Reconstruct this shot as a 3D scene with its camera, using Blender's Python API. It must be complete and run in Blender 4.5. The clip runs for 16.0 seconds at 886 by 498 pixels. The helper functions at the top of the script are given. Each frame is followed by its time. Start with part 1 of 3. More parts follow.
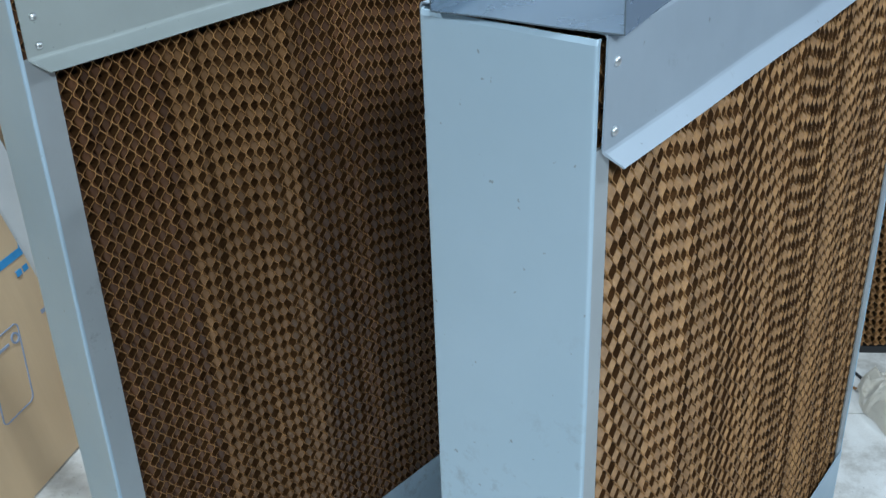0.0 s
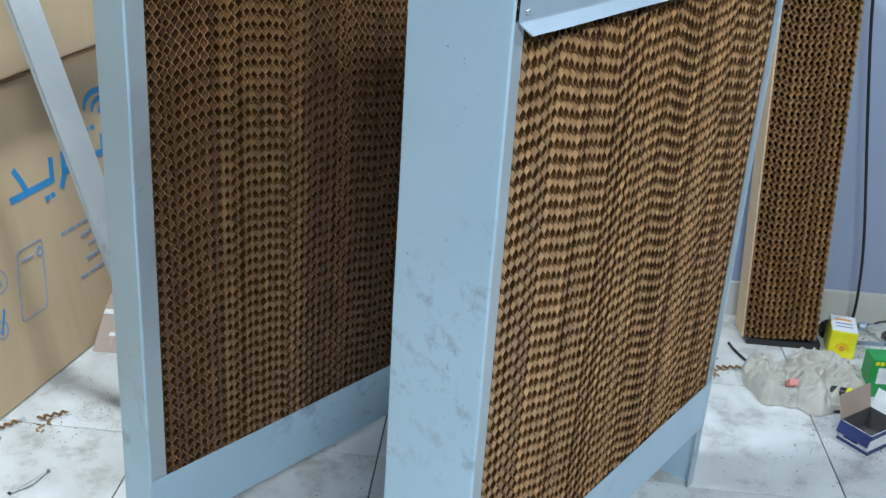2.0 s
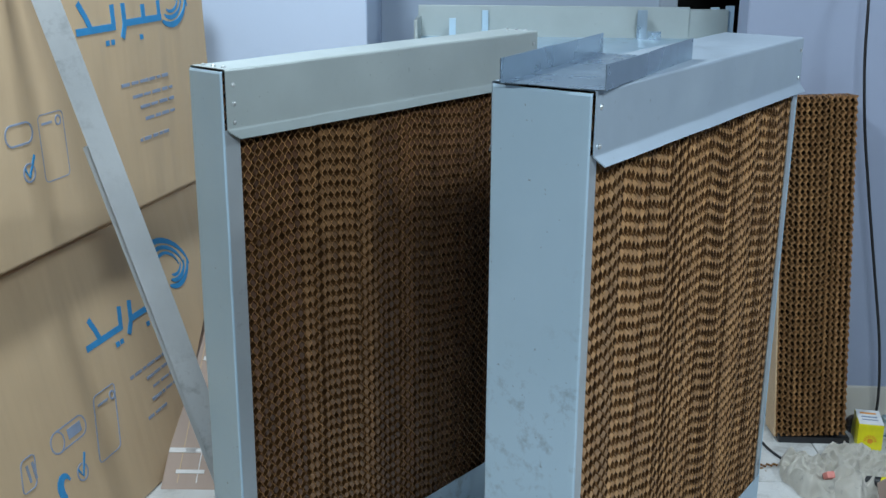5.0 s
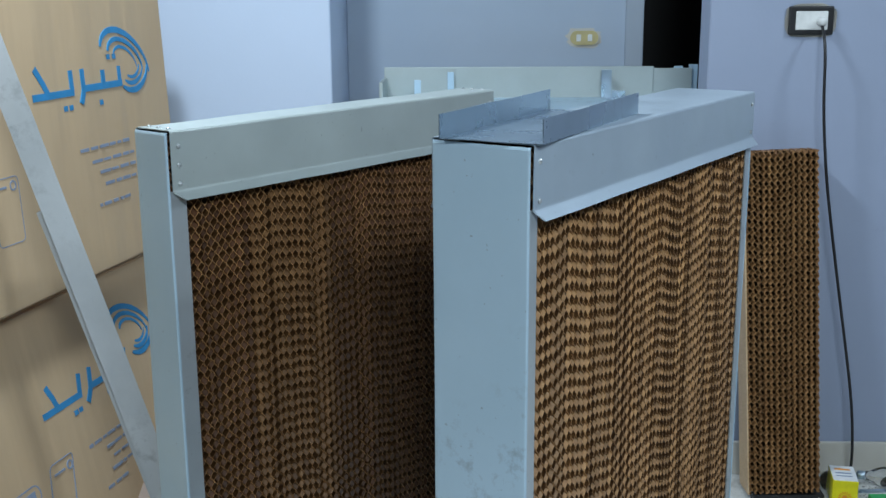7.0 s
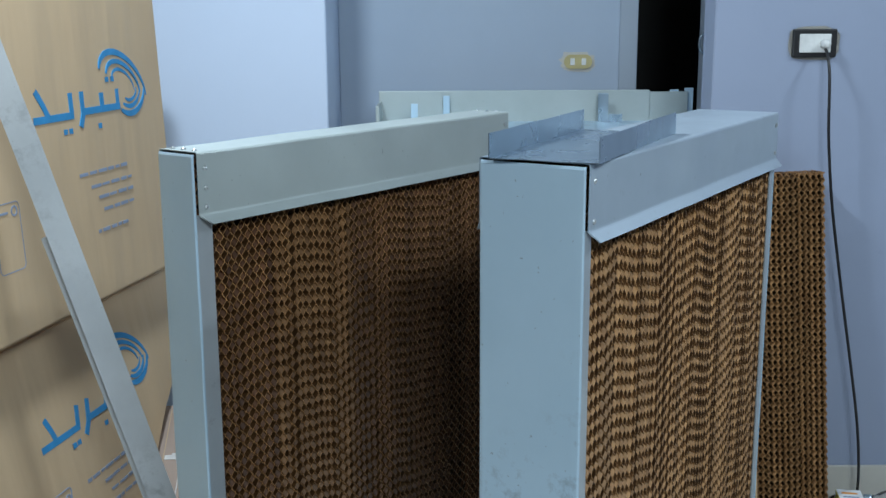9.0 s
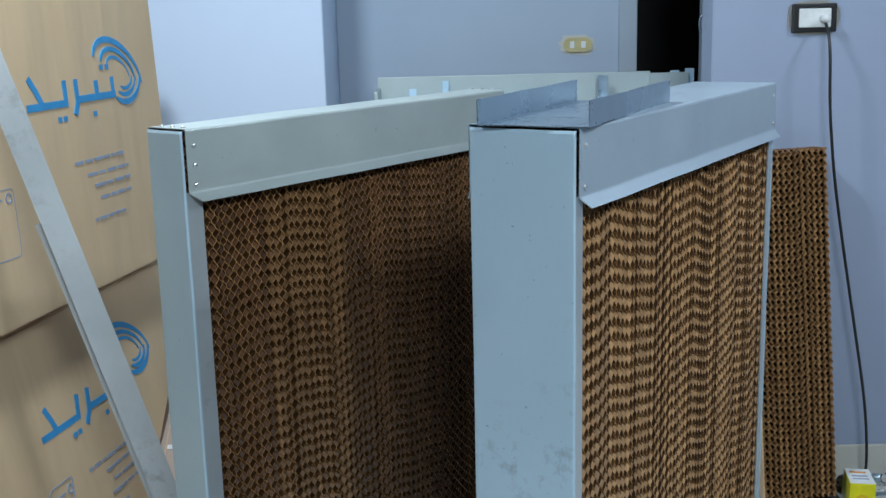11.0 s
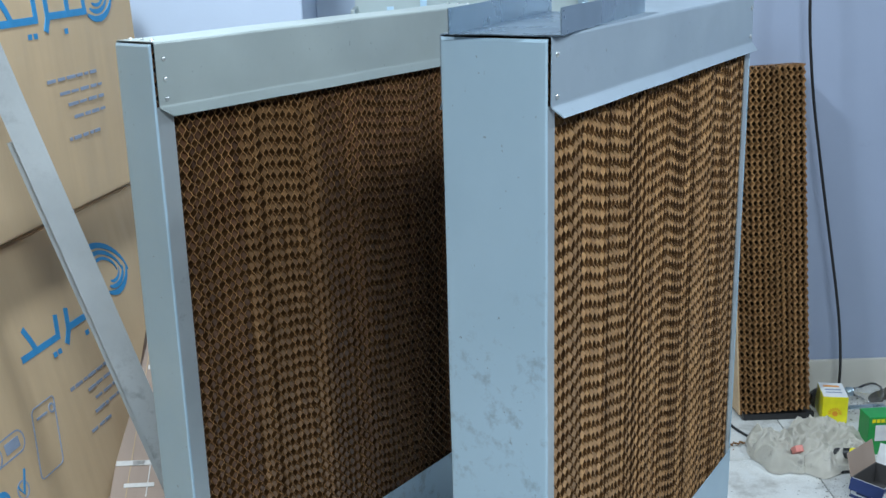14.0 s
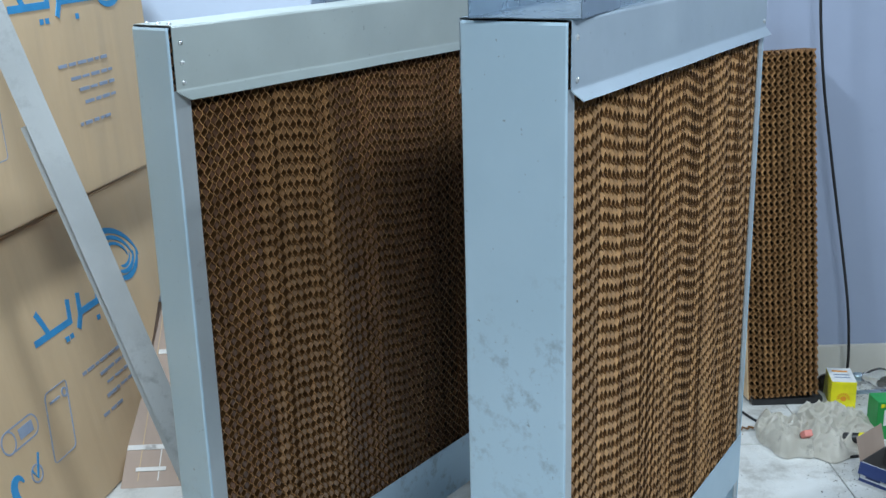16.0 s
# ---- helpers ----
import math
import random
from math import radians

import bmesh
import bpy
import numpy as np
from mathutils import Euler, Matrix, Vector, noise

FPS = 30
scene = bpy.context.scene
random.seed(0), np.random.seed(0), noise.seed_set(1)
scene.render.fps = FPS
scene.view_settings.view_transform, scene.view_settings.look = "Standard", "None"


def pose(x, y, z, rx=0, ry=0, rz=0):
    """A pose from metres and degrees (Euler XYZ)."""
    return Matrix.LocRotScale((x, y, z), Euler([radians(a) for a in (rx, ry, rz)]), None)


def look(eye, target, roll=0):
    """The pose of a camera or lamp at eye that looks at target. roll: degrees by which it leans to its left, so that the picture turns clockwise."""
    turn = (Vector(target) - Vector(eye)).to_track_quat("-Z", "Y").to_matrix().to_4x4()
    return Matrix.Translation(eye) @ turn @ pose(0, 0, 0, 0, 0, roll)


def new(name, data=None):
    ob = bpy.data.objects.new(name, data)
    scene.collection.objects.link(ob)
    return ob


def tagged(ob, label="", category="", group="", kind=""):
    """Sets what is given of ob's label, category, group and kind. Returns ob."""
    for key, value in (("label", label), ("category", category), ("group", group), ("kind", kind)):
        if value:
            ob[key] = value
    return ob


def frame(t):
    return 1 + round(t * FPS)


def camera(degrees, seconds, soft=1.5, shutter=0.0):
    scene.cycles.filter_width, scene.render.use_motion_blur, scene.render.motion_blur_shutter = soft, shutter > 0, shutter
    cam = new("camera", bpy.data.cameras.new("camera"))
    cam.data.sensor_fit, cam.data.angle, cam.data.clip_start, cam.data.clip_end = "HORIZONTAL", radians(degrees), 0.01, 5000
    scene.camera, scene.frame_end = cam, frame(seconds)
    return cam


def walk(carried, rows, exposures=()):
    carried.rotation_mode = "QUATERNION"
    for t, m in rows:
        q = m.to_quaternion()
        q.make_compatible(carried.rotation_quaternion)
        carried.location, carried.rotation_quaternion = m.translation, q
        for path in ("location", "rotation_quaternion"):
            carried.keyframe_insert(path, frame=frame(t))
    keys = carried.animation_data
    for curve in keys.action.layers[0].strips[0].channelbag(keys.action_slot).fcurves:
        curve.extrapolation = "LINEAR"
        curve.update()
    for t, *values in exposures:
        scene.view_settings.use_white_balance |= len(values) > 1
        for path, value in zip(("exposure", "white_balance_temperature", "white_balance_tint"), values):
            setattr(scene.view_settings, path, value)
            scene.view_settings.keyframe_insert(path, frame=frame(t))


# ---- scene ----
# camera and its walk
cam = camera(44.4, 16.0)
PATH = [
    (0, (0.512, -0.645, 1.454), (-0.562, 0.747, 0.499), -2.2),
    (0.5, (0.526, -0.708, 1.424), (-0.537, 0.696, 0.477), -0.7),
    (0.8, (0.544, -0.728, 1.399), (-0.513, 0.662, 0.423), 0.2),
    (1, (0.581, -0.772, 1.39), (-0.455, 0.609, 0.379), 1.1),
    (1.2, (0.656, -0.863, 1.379), (-0.407, 0.551, 0.446), 2.6),
    (1.5, (0.756, -0.968, 1.372), (-0.341, 0.49, 0.553), 3.5),
    (2, (0.829, -1.059, 1.397), (-0.228, 0.433, 0.587), 3.9),
    (2.5, (0.841, -1.082, 1.4), (-0.19, 0.461, 0.655), 2.8),
    (3, (0.822, -1.08, 1.402), (-0.255, 0.46, 0.719), 2.4),
    (3.2, (0.802, -1.117, 1.408), (-0.345, 0.379, 0.74), 1.9),
    (5.3, (0.821, -1.292, 1.437), (-0.238, 0.318, 0.903), -0.6),
    (5.5, (0.821, -1.289, 1.432), (-0.185, 0.364, 0.928), -0.9),
    (6, (0.848, -1.271, 1.423), (-0.219, 0.349, 0.936), 0.7),
    (6.5, (0.88, -1.242, 1.42), (-0.238, 0.345, 0.942), 0.3),
    (7, (0.864, -1.241, 1.423), (-0.232, 0.366, 0.957), -0.4),
    (7.5, (0.819, -1.263, 1.422), (-0.195, 0.403, 0.979), -0.2),
    (8, (0.764, -1.285, 1.407), (-0.18, 0.425, 0.977), 0.2),
    (8.5, (0.734, -1.274, 1.399), (-0.24, 0.417, 0.96), 0.6),
    (9, (0.739, -1.27, 1.408), (-0.302, 0.385, 0.99), -0.3),
    (9.2, (0.744, -1.276, 1.406), (-0.298, 0.382, 1.0), -0.3),
    (11.3, (0.754, -1.245, 1.365), (-0.302, 0.396, 0.928), -1.6),
    (11.5, (0.753, -1.247, 1.365), (-0.294, 0.39, 0.891), -1.5),
    (12, (0.756, -1.245, 1.365), (-0.269, 0.401, 0.872), -1.2),
    (12.5, (0.748, -1.253, 1.367), (-0.267, 0.402, 0.885), -0.9),
    (13, (0.751, -1.25, 1.348), (-0.276, 0.393, 0.852), -1.0),
    (13.5, (0.762, -1.243, 1.346), (-0.256, 0.388, 0.794), -1.8),
    (14, (0.769, -1.241, 1.347), (-0.247, 0.389, 0.792), -1.6),
    (14.5, (0.77, -1.256, 1.35), (-0.208, 0.396, 0.787), -0.9),
    (15, (0.751, -1.264, 1.339), (-0.225, 0.377, 0.743), -0.6),
    (15.5, (0.749, -1.263, 1.327), (-0.27, 0.349, 0.722), -1.1),
    (16, (0.751, -1.259, 1.344), (-0.264, 0.365, 0.766), -1.6),
]
walk(cam, [(t, look(eye, target, roll)) for t, eye, target, roll in PATH],
     [(0, 0.2), (1.0, 0.35), (2.5, 0.4), (3.2, 0.28), (5.3, -0.04), (9.2, -0.1), (11.3, 0.0), (12.5, 0.08), (14.5, 0.25), (16, 0.28)])

# ---- light ----
ROOM = pose(0, 0, 0, 0, 0, 32.5)


def room(u, v, z=0.0, rz=0.0):
    """A pose in the room's own axes: u along the back wall, v towards it."""
    return ROOM @ pose(u, v, z, 0, 0, rz)


world = bpy.data.worlds.new("world")
scene.world = world
world.use_nodes = True
world.node_tree.nodes["Background"].inputs[0].default_value = (0.5, 0.6, 0.8, 1)
world.node_tree.nodes["Background"].inputs[1].default_value = 0.03


def tube_lamp(name, at, toward, length, width, power, colour):
    data = bpy.data.lights.new(name, "AREA")
    data.shape, data.size, data.size_y, data.energy, data.color = "RECTANGLE", length, width, power, colour
    ob = new(name, data)
    ob.matrix_world = look(at, toward)
    return ob


COOL = (0.752, 0.895, 1.0)
LAMP_A = Vector((1.6, -1.52, 2.46))
LAMP_B = ROOM @ Vector((-0.72, 0.48, 2.76))
LAMP_C = Vector((1.92, 1.45, 2.62))
tube_lamp("lamp_rear", LAMP_A, (0.0, 0.3, 0.4), 0.9, 0.06, 58.0, COOL)
tube_lamp("lamp_side", LAMP_B, ROOM @ Vector((-0.2, 0.9, 0.0)), 0.3, 0.1, 45.0, COOL)
tube_lamp("lamp_right", LAMP_C, ROOM @ Vector((0.3, 0.5, 0.6)), 0.5, 0.06, 26.0, COOL)


# ---- materials ----
class Nodes:
    """A small wrapper that builds one node material."""

    def __init__(self, name):
        self.mat = bpy.data.materials.new(name)
        self.mat.use_nodes = True
        self.tree = self.mat.node_tree
        self.bsdf = self.tree.nodes["Principled BSDF"]
        self.coord = self.tree.nodes.new("ShaderNodeTexCoord").outputs["Object"]

    def link(self, a, b):
        self.tree.links.new(a, b)

    def node(self, kind, **values):
        n = self.tree.nodes.new(kind)
        for key, value in values.items():
            n.inputs[key.replace("_", " ")].default_value = value
        return n

    def shifted(self, scale=(1, 1, 1)):
        """Object coordinates, shifted by each object's random number."""
        info = self.tree.nodes.new("ShaderNodeObjectInfo")
        mul = self.tree.nodes.new("ShaderNodeMath")
        mul.operation = "MULTIPLY"
        mul.inputs[1].default_value = 37.0
        self.link(info.outputs["Random"], mul.inputs[0])
        m = self.node("ShaderNodeMapping", Scale=scale)
        self.link(self.coord, m.inputs["Vector"])
        self.link(mul.outputs[0], m.inputs["Location"])
        return m.outputs[0]

    def noise(self, scale, detail=4.0, rough=0.55, vector=None):
        n = self.node("ShaderNodeTexNoise", Scale=scale, Detail=detail, Roughness=rough)
        self.link(vector or self.coord, n.inputs["Vector"])
        return n.outputs["Fac"]

    def ramp(self, fac, stops):
        n = self.tree.nodes.new("ShaderNodeValToRGB")
        while len(n.color_ramp.elements) < len(stops):
            n.color_ramp.elements.new(0.5)
        for e, (p, c) in zip(n.color_ramp.elements, stops):
            e.position = p
            e.color = (*c, 1) if isinstance(c, tuple) else (c, c, c, 1)
        self.link(fac, n.inputs["Fac"])
        return n.outputs["Color"]

    def mix(self, fac, a, b, mode="MIX"):
        n = self.tree.nodes.new("ShaderNodeMix")
        n.data_type, n.blend_type = "RGBA", mode
        for value, slot in ((fac, 0), (a, 6), (b, 7)):
            if isinstance(value, (int, float)):
                n.inputs[slot].default_value = value
            elif isinstance(value, tuple):
                n.inputs[slot].default_value = (*value, 1)
            else:
                self.link(value, n.inputs[slot])
        return n.outputs[2]

    def finish(self, colour, rough=0.6, metal=0.0, bump=None, strength=0.2, distance=0.002, spec=None):
        for value, slot in ((colour, "Base Color"), (rough, "Roughness"), (metal, "Metallic")):
            if isinstance(value, tuple):
                self.bsdf.inputs[slot].default_value = (*value, 1)
            elif isinstance(value, (int, float)):
                self.bsdf.inputs[slot].default_value = value
            else:
                self.link(value, self.bsdf.inputs[slot])
        if spec is not None:
            self.bsdf.inputs["Specular IOR Level"].default_value = spec
        if bump is not None:
            b = self.node("ShaderNodeBump", Strength=strength, Distance=distance)
            self.link(bump, b.inputs["Height"])
            self.link(b.outputs[0], self.bsdf.inputs["Normal"])
        return self.mat


def steel(name, tint, dark, rough=0.42, metal=0.4, smudge=(0.56, 0.70), streak=0.7):
    n = Nodes(name)
    v = n.shifted()
    cloud = n.noise(5.0, 5.0, 0.6, v)
    base = n.ramp(cloud, [(0.3, dark), (0.7, tint)])
    spots = n.ramp(n.noise(20.0, 9.0, 0.72, v), [(smudge[0], 0.0), (smudge[1], 1.0)])
    patch = n.ramp(n.noise(2.6, 3.0, 0.5, v), [(0.47, 0.0), (0.63, 1.0)])
    worn = n.mix(1.0, spots, patch, "MULTIPLY")
    colour = n.mix(n.mix(1.0, worn, (streak, streak, streak), "MULTIPLY"), base, (0.16, 0.18, 0.2))
    specks = n.ramp(n.noise(120.0, 2.0, 0.5, v), [(0.73, 0.0), (0.77, 1.0)])
    colour = n.mix(n.mix(1.0, specks, (0.45, 0.45, 0.45), "MULTIPLY"), colour, (0.1, 0.1, 0.11))
    r = n.ramp(n.noise(9.0, 4.0, 0.6, v), [(0.3, rough - 0.07), (0.7, rough + 0.1)])
    return n.finish(colour, r, metal, n.noise(7.0, 3.0, 0.5, v), 0.12, 0.004)


STEEL = steel("galvanised_steel", (0.53, 0.69, 0.81), (0.48, 0.64, 0.755), 0.42, 0.36, (0.52, 0.66), 0.55)
STEEL_DULL = steel("galvanised_steel_dull", (0.48, 0.535, 0.525), (0.43, 0.48, 0.47), 0.5, 0.45, (0.64, 0.74), 0.35)
STEEL_PALE = steel("galvanised_steel_pale", (0.44, 0.52, 0.60), (0.40, 0.48, 0.555), 0.48, 0.45, (0.64, 0.74), 0.35)
STEEL_BAR = steel("weathered_galvanised_bar", (0.60, 0.64, 0.67), (0.46, 0.50, 0.53), 0.45, 0.25, (0.5, 0.66), 0.5)
STEEL_RAW = steel("galvanised_steel_raw", (0.43, 0.53, 0.61), (0.37, 0.47, 0.55), 0.27, 0.85, (0.55, 0.7), 0.35)
STEEL_SIDE = steel("galvanised_return_flange", (0.54, 0.59, 0.62), (0.47, 0.52, 0.55), 0.38, 0.55)
RIVET = steel("rivet_aluminium", (0.75, 0.77, 0.78), (0.65, 0.67, 0.68), 0.3, 0.85)


def cellulose(name, light, dark):
    n = Nodes(name)
    info = n.tree.nodes.new("ShaderNodeObjectInfo")
    tone = n.ramp(info.outputs["Random"], [(0.0, 0.66), (1.0, 1.15)])
    v = n.shifted((1, 1, 1))
    base = n.ramp(n.noise(14.0, 4.0, 0.6, v), [(0.3, dark), (0.72, light)])
    fibre = n.ramp(n.noise(260.0, 3.0, 0.6, v), [(0.3, 0.78), (0.7, 1.12)])
    colour = n.mix(1.0, n.mix(1.0, base, tone, "MULTIPLY"), fibre, "MULTIPLY")
    return n.finish(colour, 0.5, 0.0, n.noise(300.0, 2.0, 0.5, v), 0.2, 0.0006, 0.33)


PAPER = cellulose("resin_treated_cellulose", (0.34, 0.172, 0.066), (0.16, 0.07, 0.023))
# reddish paper, darkened further for the shade inside the flutes
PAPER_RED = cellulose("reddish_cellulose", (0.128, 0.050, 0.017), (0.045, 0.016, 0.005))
# darker copy of the paper, standing for flute walls in shade
PAPER_SHADE = cellulose("flute_shade_cellulose", (0.115, 0.053, 0.019), (0.045, 0.019, 0.006))
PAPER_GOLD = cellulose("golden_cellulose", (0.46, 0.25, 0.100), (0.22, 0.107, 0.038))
# mid brown, also taken down a little for flute shade
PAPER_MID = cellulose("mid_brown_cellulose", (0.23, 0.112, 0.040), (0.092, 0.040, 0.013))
# cut edges: paler than the sheets, partly for light on their fronts
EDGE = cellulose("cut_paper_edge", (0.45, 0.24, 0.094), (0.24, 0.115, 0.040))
PAPER_SIDE = cellulose("pale_cellulose", (0.62, 0.44, 0.27), (0.52, 0.35, 0.2))


def paint(name, light, dark, rough=0.55, fine=90.0):
    n = Nodes(name)
    colour = n.ramp(n.noise(1.7, 6.0, 0.6), [(0.3, dark), (0.7, light)])
    marks = n.ramp(n.noise(11.0, 9.0, 0.72), [(0.66, 0.0), (0.8, 0.35)])
    colour = n.mix(marks, colour, tuple(c * 0.72 for c in dark))
    return n.finish(colour, rough, 0.0, n.noise(fine, 4.0, 0.6), 0.12, 0.002)


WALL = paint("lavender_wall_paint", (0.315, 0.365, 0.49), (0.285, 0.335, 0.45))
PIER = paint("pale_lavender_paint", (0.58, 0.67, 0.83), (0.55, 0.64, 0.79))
# recess paint lightened to make up for lamp light missing there
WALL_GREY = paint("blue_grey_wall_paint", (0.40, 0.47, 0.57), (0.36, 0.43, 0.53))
TRIM = paint("grey_trim_paint", (0.36, 0.41, 0.48), (0.31, 0.36, 0.42), 0.45)
# ceiling and rear walls are out of view; darkened to lower the bounce
CEILING = paint("low_bounce_ceiling", (0.20, 0.215, 0.23), (0.16, 0.175, 0.19))
REAR = paint("low_bounce_wall", (0.09, 0.10, 0.12), (0.06, 0.07, 0.085))
SKIRT = paint("cream_skirting_tile", (0.62, 0.60, 0.55), (0.50, 0.47, 0.42), 0.35)
# near-black colour for the darkness of the unlit room
UNLIT = paint("unlit_room_black", (0.03, 0.026, 0.024), (0.02, 0.017, 0.016), 0.5)


def ceramic():
    n = Nodes("dusty_white_floor_tile")
    v = n.shifted()
    base = n.ramp(n.noise(3.0, 5.0, 0.6, v), [(0.3, (0.60, 0.60, 0.58)), (0.7, (0.74, 0.75, 0.74))])
    dust = n.ramp(n.noise(9.0, 9.0, 0.72, v), [(0.46, 0.0), (0.68, 0.78)])
    colour = n.mix(dust, base, (0.30, 0.28, 0.25))
    grit = n.ramp(n.noise(70.0, 4.0, 0.6, v), [(0.66, 0.0), (0.72, 0.75)])
    area = n.ramp(n.noise(4.0, 4.0, 0.6, v), [(0.46, 0.0), (0.6, 1.0)])
    colour = n.mix(n.mix(1.0, grit, area, "MULTIPLY"), colour, (0.10, 0.09, 0.08))
    r = n.ramp(dust, [(0.0, 0.2), (0.7, 0.6)])
    return n.finish(colour, r, 0.0, dust, 0.06, 0.001)


TILE = ceramic()
GROUT = paint("dark_grout", (0.10, 0.10, 0.095), (0.06, 0.06, 0.06), 0.9)


def plain(name, colour, rough=0.5, metal=0.0, spread=0.12, scale=25.0):
    n = Nodes(name)
    c = n.ramp(n.noise(scale, 5.0, 0.6), [(0.3, tuple(x * (1 - spread) for x in colour)), (0.7, tuple(min(1, x * (1 + spread)) for x in colour))])
    return n.finish(c, rough, metal, n.noise(scale * 8, 3.0), 0.08, 0.001)


def cardboard(name, light, dark):
    n = Nodes(name)
    base = n.ramp(n.noise(2.5, 4.0, 0.5), [(0.3, dark), (0.7, light)])
    m = n.node("ShaderNodeMapping", Scale=(160, 160, 4))
    n.link(n.coord, m.inputs["Vector"])
    flute = n.noise(1.0, 2.0, 0.5, m.outputs[0])
    colour = n.mix(1.0, base, n.ramp(flute, [(0.3, 0.985), (0.7, 1.01)]), "MULTIPLY")
    scuff = n.ramp(n.noise(10.0, 8.0, 0.7), [(0.66, 0.0), (0.8, 0.4)])
    colour = n.mix(scuff, colour, tuple(c * 0.7 for c in dark))
    bend = n.node("ShaderNodeMapping", Scale=(5.5, 5.5, 0.9))
    n.link(n.coord, bend.inputs["Vector"])
    return n.finish(colour, 0.55, 0.0, n.noise(1.0, 3.0, 0.5, bend.outputs[0]), 0.55, 0.03, 0.4)


CARTON = cardboard("tan_carton_board", (0.60, 0.435, 0.27), (0.545, 0.385, 0.235))
CARTON_OLD = cardboard("old_brown_board", (0.46, 0.35, 0.29), (0.37, 0.27, 0.215))
# near-black board whose colour carries the shade in the open box
SHADEBOARD = plain("shaded_box_board", (0.075, 0.07, 0.07), 0.6)
INK = plain("blue_print", (0.03, 0.25, 0.52), 0.55)
INK_PALE = plain("faded_blue_print", (0.25, 0.30, 0.40), 0.6)
BLACK = plain("black_plastic", (0.016, 0.016, 0.018), 0.4)
WHITE = plain("white_plastic", (0.72, 0.73, 0.72), 0.35)
CREAM = plain("aged_cream_plastic", (0.50, 0.42, 0.2), 0.4)
YELLOW = plain("yellow_print_card", (0.80, 0.72, 0.02), 0.35)
ORANGE = plain("orange_print", (0.75, 0.30, 0.03), 0.4)
GREEN = plain("green_print_card", (0.02, 0.30, 0.07), 0.35)
NAVY = plain("navy_print_card", (0.03, 0.05, 0.16), 0.4)
PAPERWHITE = plain("white_card", (0.75, 0.76, 0.77), 0.45)
REDCARD = plain("red_print_card", (0.33, 0.03, 0.035), 0.4)
PINK = plain("pink_plastic", (0.72, 0.25, 0.21), 0.45)
CHIP = plain("brown_pad_chips", (0.30, 0.17, 0.07), 0.8, 0, 0.3)
TAPE = plain("white_tape_remains", (0.72, 0.70, 0.68), 0.5)
RUBBISH = plain("dark_rubbish", (0.085, 0.075, 0.062), 0.8, 0, 0.5)


def cloth():
    n = Nodes("stained_beige_cotton")
    base = n.ramp(n.noise(6.0, 4.0, 0.6), [(0.3, (0.70, 0.66, 0.58)), (0.7, (0.84, 0.81, 0.74))])
    stain = n.ramp(n.noise(30.0, 8.0, 0.7), [(0.58, 0.0), (0.72, 0.5)])
    return n.finish(n.mix(stain, base, (0.14, 0.12, 0.10)), 0.9, 0.0, n.noise(500.0, 2.0), 0.3, 0.001, 0.2)


CLOTH = cloth()
n_glass = Nodes("clear_glass")
n_glass.bsdf.inputs["Transmission Weight"].default_value = 1.0
GLASS = n_glass.finish((0.95, 0.97, 0.98), 0.03)


# ---- helpers ----
def part(name, bm, material, parent=None, label="", smooth=False):
    mesh = bpy.data.meshes.new(name)
    bmesh.ops.recalc_face_normals(bm, faces=bm.faces[:])
    bm.to_mesh(mesh)
    bm.free()
    if smooth:
        mesh.shade_smooth()
    mesh.materials.append(material)
    ob = new(name, mesh)
    ob.parent = parent
    if label:
        ob["label"] = label
    return ob


def thing(name, m, label, category, group="", kind=""):
    ob = new(name)
    ob.empty_display_size = 0.05
    ob.matrix_world = m
    return tagged(ob, label, category, group, kind)


def add_box(bm, x0, x1, y0, y1, z0, z1, bevel=0.0, seg=2):
    made = bmesh.ops.create_cube(bm, size=1.0, matrix=Matrix.LocRotScale(((x0 + x1) / 2, (y0 + y1) / 2, (z0 + z1) / 2), None, (x1 - x0, y1 - y0, z1 - z0)))
    if bevel:
        edges = list({e for v in made["verts"] for e in v.link_edges})
        bmesh.ops.bevel(bm, geom=edges, offset=bevel, segments=seg, affect="EDGES", profile=0.6)
    return bm


def box(x0, x1, y0, y1, z0, z1, bevel=0.0, seg=2):
    return add_box(bmesh.new(), x0, x1, y0, y1, z0, z1, bevel, seg)


def rounded(points, radius, seg=3):
    """An open polyline with its inner corners rounded."""
    out = [Vector(points[0])]
    for a, b, c in zip(points, points[1:], points[2:]):
        a, b, c = Vector(a), Vector(b), Vector(c)
        r = min(radius, (a - b).length * 0.45, (c - b).length * 0.45)
        p, q = b + (a - b).normalized() * r, b + (c - b).normalized() * r
        for i in range(seg + 1):
            t = i / seg
            out.append((1 - t) ** 2 * p + 2 * t * (1 - t) * b + t * t * q)
    out.append(Vector(points[-1]))
    return out


def folded(points, thick, place, steps, wobble=None):
    """Sheet metal: the open profile, thickened, swept through the steps. place(p, s) gives the 3D point."""
    pts = [Vector(p) for p in points]
    sides = []
    for i, p in enumerate(pts):
        d = (pts[min(i + 1, len(pts) - 1)] - pts[max(i - 1, 0)]).normalized()
        nrm = Vector((-d.y, d.x))
        sides.append((p + nrm * thick / 2, p - nrm * thick / 2))
    ring = [s[0] for s in sides] + [s[1] for s in reversed(sides)]
    bm = bmesh.new()
    rows = []
    for s in steps:
        row = []
        for p in ring:
            q = Vector(place(p, s))
            if wobble:
                q += wobble(q)
            row.append(bm.verts.new(q))
        rows.append(row)
    k = len(ring)
    for a, b in zip(rows, rows[1:]):
        for i in range(k):
            bm.faces.new((a[i], a[(i + 1) % k], b[(i + 1) % k], b[i]))
